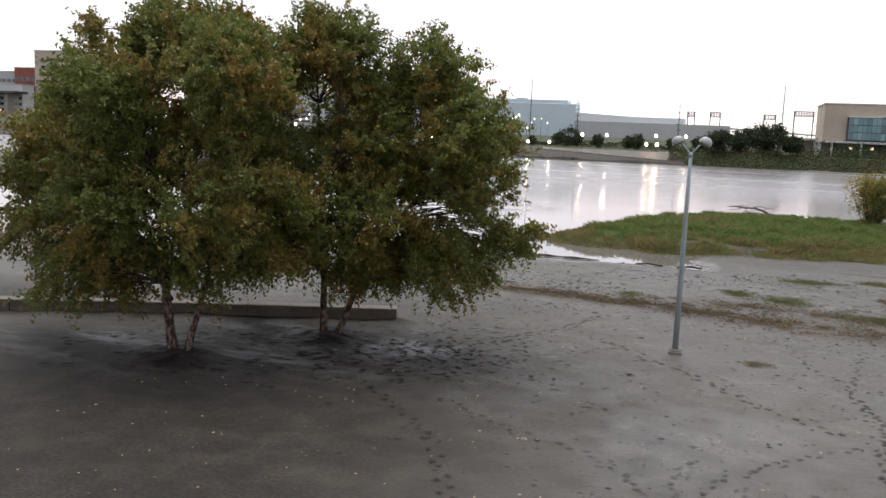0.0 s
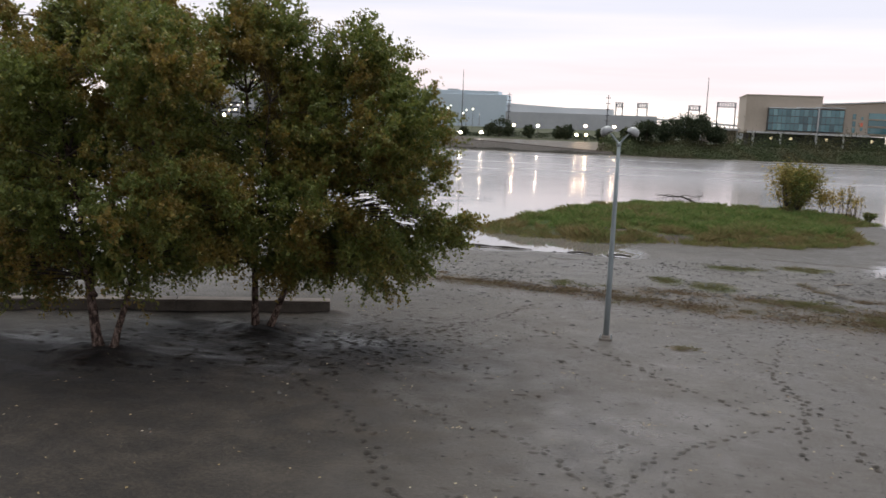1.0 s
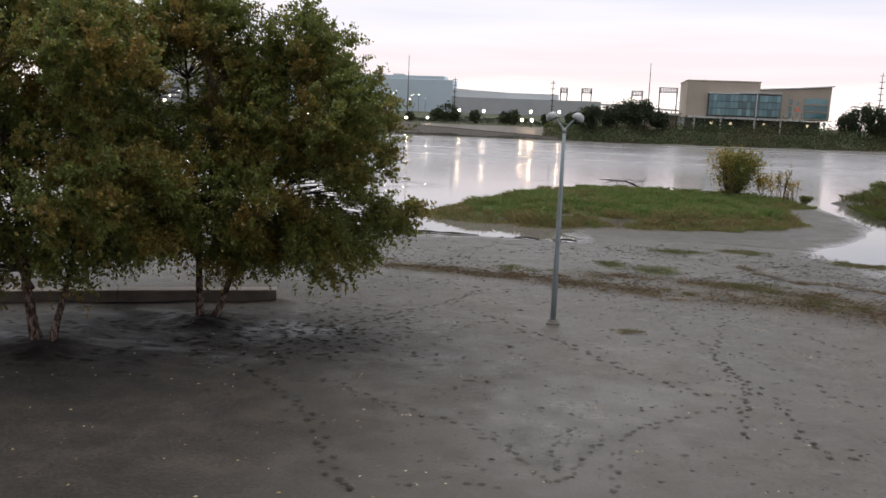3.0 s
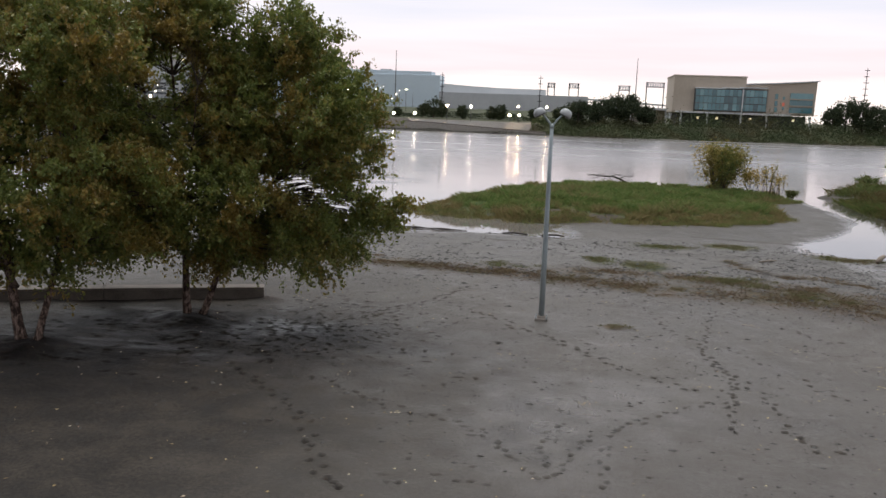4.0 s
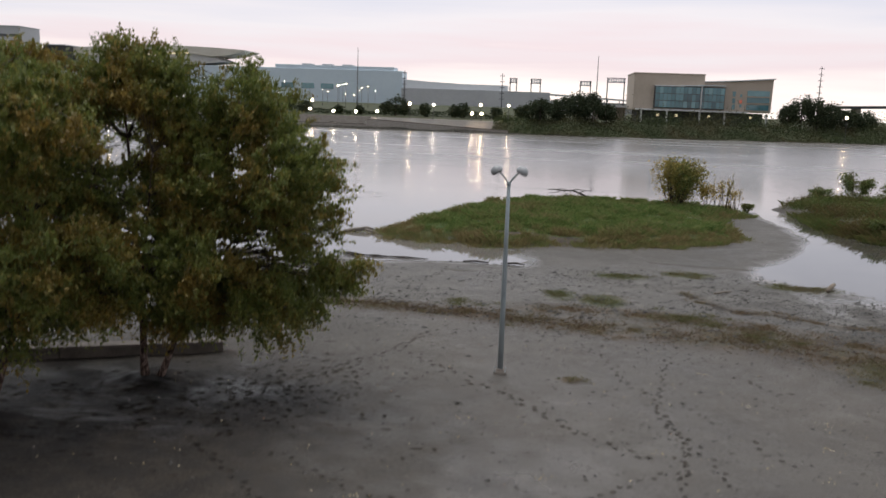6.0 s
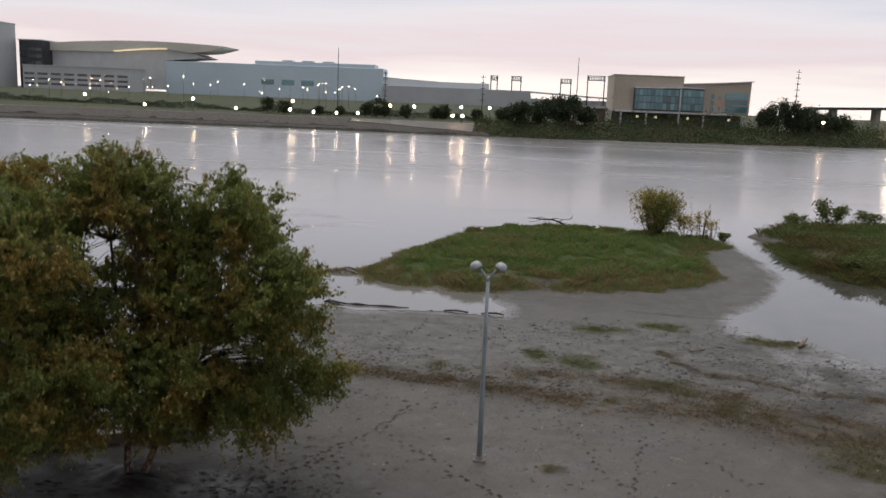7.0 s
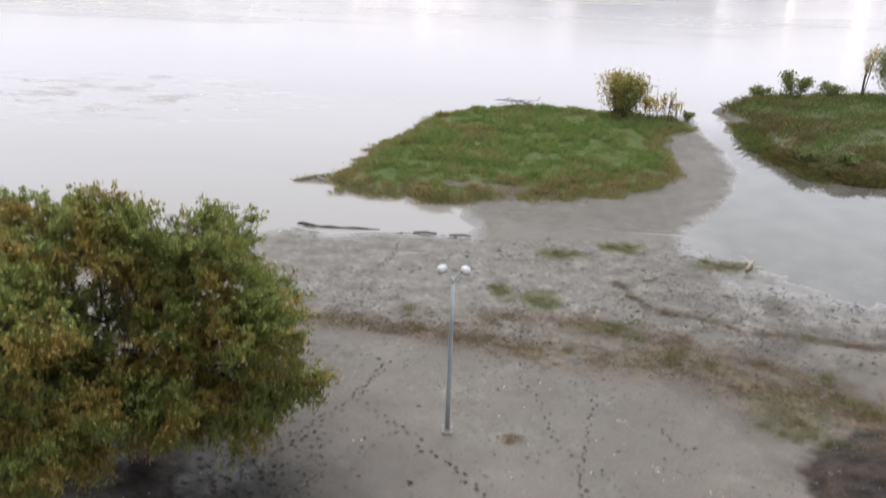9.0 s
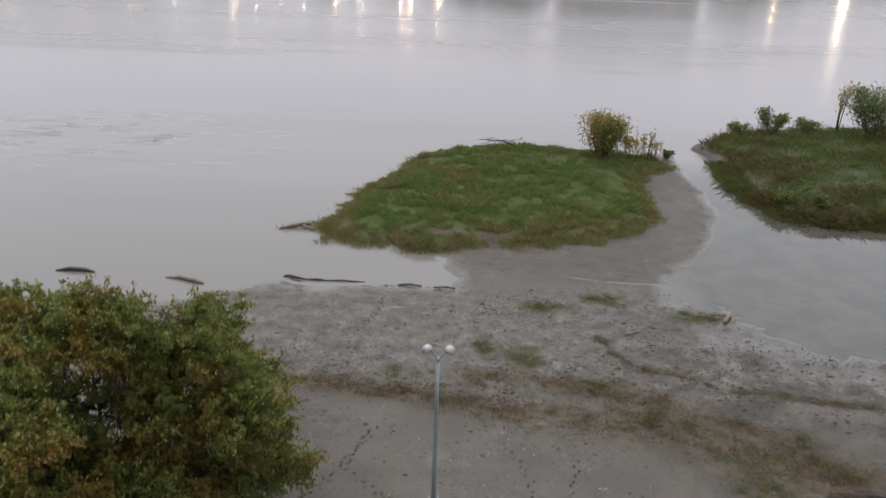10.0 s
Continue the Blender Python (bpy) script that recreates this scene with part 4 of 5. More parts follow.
ax0, ay0 = TREES_AT[0]
bx0, by0 = TREES_AT[1]
birch("river_birch", (ax0, ay0, 0.02), [((-0.06, 0, -0.1), (-0.40, 0.0, 3.0), (-1.6, 0.3, 7.4), 0.115), ((0.08, 0.05, -0.1), (0.85, 0.1, 1.4), (1.2, 0.4, 7.2), 0.09), ((-0.19, 0.0, 1.3), (-1.4, 0.6, 2.7), (-3.6, 0.9, 4.9), 0.06), ((-0.2, 0.0, 1.6), (-0.3, -0.9, 3.2), (-0.6, -1.0, 6.4), 0.055)],
      [((-0.3, 0.9, 7.3), (1.4, 1.4, 1.15), 0.085), ((-1.9, 0.8, 6.6), (1.25, 1.6, 1.35), 0.08), ((1.0, 0.4, 6.9), (1.0, 1.4, 1.0), 0.05), ((1.75, -0.9, 6.3), (1.3, 1.4, 1.4), 0.08), ((-0.7, -1.1, 5.8), (1.4, 1.4, 1.35), 0.075), ((-3.7, 1.1, 5.0), (1.2, 1.3, 1.35), 0.065), ((0.5, 0.9, 4.9), (1.2, 1.7, 1.3), 0.07), ((-1.6, 1.4, 4.4), (1.3, 1.3, 1.4), 0.07),
       ((-2.7, -0.5, 4.2), (1.2, 1.6, 1.4), 0.075), ((1.8, -1.1, 3.8), (1.3, 1.4, 1.4), 0.07), ((2.4, 0.5, 3.3), (1.0, 1.3, 1.3), 0.05), ((-0.8, -1.3, 3.5), (1.3, 1.3, 1.35), 0.07), ((-4.2, 0.9, 2.9), (1.4, 1.4, 1.45), 0.08), ((0.6, 0.2, 2.6), (1.6, 1.5, 0.95), 0.085), ((-2.2, 0.0, 2.0), (1.45, 1.6, 1.15), 0.085)],
      200000, "multi-stemmed river birch, green leaves turning, rooted in mud")
birch("river_birch", (bx0, by0, 0.02), [((-0.12, 0, -0.1), (-0.25, 0, 3.0), (-0.6, 0.2, 7.7), 0.10), ((0.14, 0.03, -0.1), (0.85, 0.1, 1.8), (2.3, 0.2, 7.2), 0.095), ((0.78, 0.12, 2.1), (1.9, 0.5, 3.6), (3.7, 0.7, 5.4), 0.055), ((-0.16, 0.0, 1.5), (-1.0, 0.7, 3.4), (-2.0, 1.0, 6.8), 0.06), ((-0.15, 0.0, 1.4), (0.3, -1.0, 3.0), (0.8, -1.2, 5.8), 0.05)],
      [((0.1, -0.3, 7.25), (1.6, 1.6, 1.15), 0.11), ((1.1, 0.2, 6.15), (0.85, 1.2, 0.95), 0.045), ((2.5, 0.3, 6.65), (1.15, 1.7, 1.25), 0.085), ((-2.0, 0.2, 6.7), (1.3, 1.7, 1.35), 0.09), ((1.3, -0.4, 4.9), (1.5, 1.6, 1.4), 0.095), ((0.0, 1.4, 5.1), (1.5, 1.5, 1.5), 0.07), ((3.75, -0.7, 4.9), (1.3, 1.5, 1.6), 0.09), ((-3.0, 1.4, 4.8), (1.4, 1.4, 1.5), 0.065),
       ((2.8, 1.3, 4.5), (1.5, 1.4, 1.4), 0.07), ((-1.1, -0.8, 4.2), (1.4, 1.6, 1.6), 0.10), ((1.5, -1.2, 3.5), (1.35, 1.5, 1.3), 0.07), ((0.9, 0.1, 2.4), (1.9, 1.6, 0.95), 0.11), ((-2.1, 0.3, 2.5), (1.6, 1.5, 1.1), 0.09), ((3.1, 0.1, 2.55), (1.3, 1.6, 1.25), 0.085), ((4.6, 0.2, 3.1), (0.8, 0.6, 0.45), 0.022)],
      220000, "multi-stemmed river birch, green leaves turning, beside a low wall")


# ---- grass and weeds ----
def scatter(poly, count, pad=0.0):
    p = np.array(poly)
    lo, hi = p.min(0), np.minimum(p.max(0), [60, 200])
    x, y = rng.uniform(lo[0], hi[0], count * 3), rng.uniform(lo[1], hi[1], count * 3)
    sd = inside(poly, x, y) + 0.3 * lattice(x, y, 1.7, 3)
    ok = np.nonzero(sd > pad)[0][:count]
    return x[ok], y[ok], sd[ok]


def island_grass():
    x, y, sd = scatter(ISLAND, 170000, -0.05)
    z = heights(x, y)
    rim = np.clip(1 - sd / 1.5, 0, 1) + 0.5 * np.clip(1 - np.abs(sd - 1.0) / 1.2, 0, 1) * (y < 49)
    tall = np.clip(0.22 + 0.16 * lattice(x, y, 1.5, 41) + 0.26 * lattice(x, y, 0.55, 42), 0.08, 0.55)
    bare = np.hypot((x - 0.3 - 0.3 * (y - 45)) / 2.4, (y - 45.3) / 0.55) + 0.4 * lattice(x, y, 0.8, 53)
    ok = bare > 1
    x, y, z, rim, tall = x[ok], y[ok], z[ok], rim[ok], tall[ok]
    aut = np.clip(rim * 0.9 + 0.55 * lattice(x, y, 2.4, 43) + 0.6 * lattice(x, y, 0.5, 54) + 0.5 * lattice(x, y, 0.2, 101) + 0.10 + 0.2 * rng.normal(size=len(x)), 0, 1)
    v, f, a = blades(np.stack([x, y, z - 0.02], 1), tall, 0.018, 0.5, aut)
    tagged(new("island_grass", np_mesh("island_grass", v, f, GRASS, False, {"autumn": a})), "green unmown grass with yellowed fringe on a low mud island", "grass", kind="stuff")


def bank_weeds():
    x, y, sd = scatter(EASTBANK, 130000, -0.3)
    keep = sd + 0.5 * lattice(x, y, 1.1, 60) > 0.7 * np.clip((y - 56) / 4, 0, 1) - 0.15
    x, y, sd = x[keep], y[keep], sd[keep]
    z = heights(x, y)
    tall = np.clip(0.58 + 0.45 * lattice(x, y, 2.6, 44) + 0.4 * lattice(x, y, 0.8, 45), 0.10, 1.4)
    aut = np.clip(np.clip(1 - sd / 3.5, 0, 1) * 1.1 + 0.9 * lattice(x, y, 2.5, 46) + 0.35 * lattice(x, y, 0.7, 61) - 0.02 + 0.2 * rng.normal(size=len(x)), 0, 1)
    leafy_part = rng.uniform(0, 1, len(x)) < 0.34
    b = ~leafy_part
    v1, f1, a1 = blades(np.stack([x, y, z - 0.02], 1)[b], tall[b] * 0.55, 0.022, 0.6, aut[b])
    p = np.stack([x, y, z + tall * 0.9 * rng.uniform(0.1, 1.0, len(x)) ** 0.6], 1)[leafy_part]
    v2, f2, a2 = leaf_cards(p, 0.11, 0.06, 0.0, aut[leafy_part], 0.4, 0.8)
    me = np_mesh("bank_weeds", np.concatenate([v1, v2]), np.concatenate([f1, f2 + len(v1)]), WEED, False, {"autumn": np.concatenate([a1, a2])})
    tagged(new("bank_weeds", me), "rank green and brown weeds on a river bank", "weeds", kind="stuff")


def flat_grass():
    xs, ys = [], []
    for px, py, ra, rb in PATCHES:
        n = int(1000 * ra * rb)
        xs.append(px + rng.normal(size=n) * ra * 0.45); ys.append(py + rng.normal(size=n) * rb * 0.45)
    x, y = np.concatenate(xs), np.concatenate(ys)
    keep = lattice(x, y, 0.5, 57) + 0.5 * rng.uniform(-1, 1, len(x)) > -0.3
    x, y = x[keep], y[keep]
    v, f, a = blades(np.stack([x, y, heights(x, y) - 0.01], 1), 0.06, 0.012, 1.2, np.clip(0.3 + 0.6 * lattice(x, y, 0.9, 58) + 0.2 * rng.normal(size=len(x)), 0, 1))
    tagged(new("grass_patches", np_mesh("grass_patches", v, f, TUFT, False, {"autumn": a})), "green and brown grass tufts standing in wet silt", "grass", kind="stuff")
    xs, ys = [], []
    for (ax, ay), (bx, by) in zip(WRACK, WRACK[1:]):
        n = int(420 * math.hypot(bx - ax, by - ay))
        u = rng.uniform(0, 1, n)
        xs.append(ax + (bx - ax) * u + rng.normal(size=n) * 0.2); ys.append(ay + (by - ay) * u + rng.normal(size=n) * (0.42 + 0.05 * np.clip(ax + (bx - ax) * u, 0, 10)))
    for (ax, ay), (bx, by) in zip(WRACK_BACK, WRACK_BACK[1:]):
        n = int(150 * math.hypot(bx - ax, by - ay))
        u = rng.uniform(0, 1, n)
        xs.append(ax + (bx - ax) * u + rng.normal(size=n) * 0.2); ys.append(ay + (by - ay) * u + rng.normal(size=n) * 0.5)
    for (ax, ay), (bx, by) in zip(RUT, RUT[1:]):
        n = int(40 * math.hypot(bx - ax, by - ay))
        u = rng.uniform(0, 1, n)
        xs.append(ax + (bx - ax) * u + rng.normal(size=n) * 0.1); ys.append(ay + (by - ay) * u + rng.normal(size=n) * 0.13)
    x, y = np.concatenate(xs), np.concatenate(ys)
    keep = lattice(x, y, 0.7, 47) + 0.5 * lattice(x, y, 0.25, 48) > -0.25
    x, y = x[keep], y[keep]
    v, f, a = blades(np.stack([x, y, heights(x, y) - 0.01], 1), 0.07, 0.015, 1.5)
    tagged(new("trampled_grass", np_mesh("trampled_grass", v, f, DEADGRASS)), "flattened brown and green grass in silt", "grass", kind="stuff")


def silt_clumps():
    """Standing tufts of matted grass along the wrack and in the patches."""
    cs = []
    for line, per, wide in ((WRACK, 8, 0.5), (WRACK_BACK, 6, 0.5), (RUT, 5, 0.16)):
        for (ax, ay), (bx, by) in zip(line, line[1:]):
            n = int(per * math.hypot(bx - ax, by - ay) * (0.35 + 0.65 * np.clip((ax + 6) / 6, 0, 1)))
            u = rng.uniform(0, 1, n)
            cs.append(np.stack([ax + (bx - ax) * u + rng.normal(size=n) * 0.15, ay + (by - ay) * u + rng.normal(size=n) * wide, rng.uniform(0.6, 1.3, n)], 1))
    for px, py, ra, rb in PATCHES:
        n = int(14 * ra * rb) + 3
        cs.append(np.stack([px + rng.normal(size=n) * ra * 0.45, py + rng.normal(size=n) * rb * 0.45, rng.uniform(-0.2, 0.7, n)], 1))
    cs = np.concatenate(cs)
    cs = cs[lattice(cs[:, 0], cs[:, 1], 0.9, 95) + 0.4 * rng.uniform(-1, 1, len(cs)) > -0.25]
    n = rng.integers(45, 130, len(cs))
    k = np.repeat(np.arange(len(cs)), n)
    spread = np.repeat(rng.uniform(0.07, 0.20, len(cs)), n)
    x, y = cs[k, 0] + rng.normal(size=len(k)) * spread * 1.3, cs[k, 1] + rng.normal(size=len(k)) * spread
    tall = np.repeat(rng.uniform(0.03, 0.085, len(cs)), n)
    aut = np.clip(cs[k, 2] + 0.5 * lattice(x, y, 1.3, 96) + 0.15 * rng.normal(size=len(k)), 0, 1)
    v, f, a = blades(np.stack([x, y, heights(x, y) - 0.01], 1), tall, 0.011, 1.2, aut)
    tagged(new("silt_tufts", np_mesh("silt_tufts", v, f, TUFT, False, {"autumn": a})), "matted brown and green grass tufts in silt", "grass", kind="stuff")


def rim_tufts(name, line, extra, per, height, material, label, lean=0.55):
    """Overhanging tufts along an edge, some standing in the water."""
    cs = [np.array(extra) + rng.normal(size=(len(extra), 2)) * 0.1] if extra else []
    for (ax, ay), (bx, by) in zip(line, line[1:]):
        n = int(per * math.hypot(bx - ax, by - ay))
        u = rng.uniform(0, 1, n)
        cs.append(np.stack([ax + (bx - ax) * u, ay + (by - ay) * u], 1) + rng.normal(size=(n, 2)) * 0.30)
    cs = np.concatenate(cs)
    n = rng.integers(50, 150, len(cs))
    k = np.repeat(np.arange(len(cs)), n)
    spread = np.repeat(rng.uniform(0.10, 0.28, len(cs)), n)
    x, y = cs[k, 0] + rng.normal(size=len(k)) * spread * 1.2, cs[k, 1] + rng.normal(size=len(k)) * spread
    z = np.maximum(heights(x, y), WATER_Z - 0.03)
    tall = np.repeat(rng.uniform(0.3, 1.0, len(cs)) * height, n)
    aut = np.clip(np.repeat(rng.uniform(0.3, 1.0, len(cs)) * np.where(cs[:, 1] < 56, 1.0, 0.5), n) + 0.15 * rng.normal(size=len(k)), 0, 1)
    v, f, a = blades(np.stack([x, y, z - 0.02], 1), tall, 0.016, lean, aut)
    tagged(new(name, np_mesh(name, v, f, material, False, {"autumn": a})), label, "grass", kind="stuff")


silt_clumps()
rim_tufts("island_edge_tufts", ISLAND + ISLAND[:1], [(-8.9, 46.6), (-9.2, 46.9), (-8.8, 47.2), (-10.0, 46.2), (-8.5, 46.0), (-9.6, 46.5), (-7.4, 45.2)], 5.5, 0.28, GRASS, "yellowing grass tufts overhanging the island's muddy edge")
rim_tufts("bank_edge_tufts", EASTBANK[1:8], [], 7.0, 0.55, WEED, "brown and green weeds overhanging the bank's dark edge", 0.75)
island_grass()
bank_weeds()
flat_grass()


def shrub(name, at, size, leaves, leaf, label, material, stems=9, autumn=0.3, bare=0.3, group="", category="shrub"):
    """A shrub of thin stems with leaves on their upper part."""
    ob = thing(name, at, label, category, group)
    pts, aut = [], []
    w, h = size
    for k in range(stems):
        a, r = rng.uniform(0, 6.3), math.sqrt(rng.uniform(0, 1)) * w * 0.5
        foot = (0.25 * r * math.cos(a), 0.25 * r * math.sin(a), -0.05)
        top = (r * math.cos(a), r * math.sin(a), h * rng.uniform(0.7, 1.0) * (1 - 0.35 * (r / w) ** 2))
        line = bend(foot, top, 0.1, 7)
        part("stem", tube(line, np.linspace(0.012 * h, 0.003 * h, 7), 5), TWIG, ob)
        n = leaves // stems
        u = bare + (1 - bare) * np.sqrt(rng.uniform(0, 1, n))
        i = np.clip((u * 6).astype(int), 0, 5)
        p = line[i] + (line[i + 1] - line[i]) * (u * 6 - i)[:, None] + rng.normal(size=(n, 3)) * [w * 0.09, w * 0.09, h * 0.06]
        pts.append(p)
        aut.append(np.clip(autumn + rng.normal() * 0.25 + rng.normal(size=n) * 0.15, 0, 1))
    v, f, a = leaf_cards(np.concatenate(pts), leaf, leaf * 0.5, 0.1, np.concatenate(aut))
    part("crown", np_mesh("crown", v, f, material, False, {"autumn": a}), None, ob)
    return ob


def on_land(x, y):
    return (x, y, float(heights([x], [y])[0]))


shrub("willow_shrub", on_land(10.6, 63), (3.7, 3.5), 6500, 0.19, "rounded willow shrub, green with yellow leaves, on the island", SHRUB, 28, 0.42, 0.08)
shrub("yellow_sapling", on_land(12.9, 63.2), (2.0, 2.0), 800, 0.17, "small yellow-leaved sapling at the island's edge", SHRUB, 7, 0.9)
for sx, sy, sh in ((13.7, 63.4, 2.3), (14.2, 63.2, 2.6), (14.7, 63.5, 2.1), (15.1, 63.6, 1.7)):
    shrub("bare_sapling", on_land(sx, sy), (1.0, sh), 130, 0.16, "thin nearly bare sapling with a few pale leaves", SHRUB, 4, 0.8, 0.3, "bare saplings")
shrub("low_bush", on_land(16.2, 65.3), (1.3, 0.7), 700, 0.14, "low dark bush beside the channel", WEED, 9, 0.2, 0.0)
for sx, sy, w, h, n in ((26.9, 73.0, 2.6, 2.4, 2000), (35.6, 72.6, 5.0, 4.4, 6500), (38.5, 70, 5.0, 4.2, 5000), (42, 68, 4.5, 3.6, 2400), (23.8, 72.4, 1.8, 1.3, 900), (30.0, 73.4, 2.4, 1.4, 1000), (21.3, 53.6, 1.6, 0.9, 900), (23.5, 52.6, 1.5, 0.8, 800)):
    shrub("bank_shrub", on_land(sx, sy), (w, h), n, 0.19, "dark green shrub among weeds on the bank", WEED, 12, 0.15, 0.1, "shrubs on the bank")
shrub("pale_sapling", on_land(32.6, 73.2), (1.6, 4.6), 420, 0.18, "tall thin sapling with sparse pale yellow leaves", SHRUB, 5, 0.9, 0.35)


# ---- driftwood and litter ----
def limb(name, at, lines, material, label, category="driftwood"):
    ob = thing(name, at, label, category)
    part("trunk", tube(*lines[0], 8), material, ob, "", True)
    for pts, radii in lines[1:]:
        part("branch", tube(pts, radii, 6), material, ob, "", True)
    return ob


limb("dead_branch", (2.7, 64.3, float(heights([2.7], [64.3])[0]) + 0.1), [([(-1.5, 0.1, 0.62), (-1.0, 0.0, 0.66), (-0.3, 0.1, 0.58), (0.4, 0, 0.62), (1.0, 0.1, 0.42), (1.6, 0.2, 0.1), (1.9, 0.2, -0.1)], [0.02, 0.04, 0.05, 0.065, 0.075, 0.085, 0.09]),
                                     ([(-0.9, 0, 0.65), (-0.4, 0.4, 0.72), (0.1, 0.6, 0.55), (0.4, 0.7, 0.3)], [0.03, 0.028, 0.02, 0.01]), ([(0.3, 0, 0.62), (0.7, -0.3, 0.78), (1.1, -0.4, 0.70), (1.3, -0.5, 0.72)], [0.04, 0.03, 0.02, 0.01]),
                                     ([(-0.4, 0.1, 0.58), (-0.9, -0.3, 0.45), (-1.4, -0.5, 0.42)], [0.03, 0.02, 0.01]), ([(0.9, 0.1, 0.45), (1.3, 0.5, 0.6), (1.8, 0.6, 0.62), (2.1, 0.7, 0.72)], [0.035, 0.025, 0.018, 0.008]),
                                     ([(1.8, 0.6, 0.62), (1.95, 0.5, 0.85), (2.0, 0.5, 1.0)], [0.018, 0.014, 0.007]), ([(-0.3, 0.1, 0.58), (0.0, -0.2, 0.3), (0.2, -0.3, 0.0)], [0.03, 0.02, 0.015])], WETWOOD, "bare forked dead branch lying on island grass")
limb("broken_log", on_land(12.95, 36.3), [([(-0.25, -0.45, 0.10), (0.0, 0.0, 0.16), (0.3, 0.5, 0.20)], [0.09, 0.10, 0.08])], PALEWOOD, "short broken log, pale on top, at the water's edge", "log")
limb("pale_stick", on_land(8.1, 34.3), [([(-0.4, -0.25, 0.03), (0.0, 0.0, 0.06), (0.4, 0.3, 0.05)], [0.025, 0.03, 0.02])], PALEWOOD, "pale stick lying on wet silt", "stick")
limb("sunken_log", (-6.6, 38.9, WATER_Z), [([(-2.2, 0.25, 0.03), (-1.9, 0.28, 0.07), (-1.5, 0.12, 0.06), (-1.0, -0.05, 0.05), (-0.5, -0.02, 0.06), (0.1, -0.06, 0.04), (0.8, 0.0, 0.05), (1.6, -0.02, 0.03), (2.0, 0.03, 0.02)], [0.03, 0.07, 0.055, 0.035, 0.06, 0.03, 0.05, 0.025, 0.015]), ([(-1.9, 0.2, 0.06), (-1.6, -0.15, 0.05), (-1.1, -0.3, 0.0)], [0.04, 0.03, 0.015])], WETWOOD, "long dark log half sunk along the shore", "log")
limb("sunken_log", (-2.4, 38.7, WATER_Z), [([(-0.5, 0, 0.04), (0.1, 0.05, 0.08), (0.7, 0, 0.03)], [0.03, 0.05, 0.03])], WETWOOD, "short dark log half sunk along the shore", "log")
limb("sunken_log", (-0.5, 38.5, WATER_Z + 0.03), [([(-0.6, 0.05, 0.03), (0.1, 0, 0.09), (0.5, -0.03, 0.04)], [0.03, 0.055, 0.03])], WETWOOD, "short dark log half sunk along the shore", "log")
limb("snag", (-9.6, 46.3, WATER_Z), [([(-0.9, -0.3, 0.0), (-0.3, 0, 0.12), (0.5, 0.3, 0.2), (0.8, 0.5, 0.1)], [0.08, 0.12, 0.12, 0.06]), ([(0.3, 0.2, 0.15), (0.9, -0.2, 0.1), (1.3, -0.4, 0.0)], [0.07, 0.06, 0.03])], DEADWOOD, "weathered snag lying in shallow water", "driftwood")
limb("snag", (-13.6, 38.2, WATER_Z), [([(-1.0, 0.2, 0.0), (-0.2, 0.1, 0.10), (0.6, -0.2, 0.12), (1.1, -0.4, 0.02)], [0.06, 0.10, 0.12, 0.05])], DEADWOOD, "weathered snag lying in shallow water", "driftwood")
limb("snag", (-19.4, 38.6, WATER_Z), [([(-0.9, 0.0, 0.0), (-0.2, 0.1, 0.12), (0.6, 0.1, 0.10), (1.1, 0.0, 0.0)], [0.06, 0.11, 0.10, 0.05])], WETWOOD, "dark snag lying in shallow water", "driftwood")


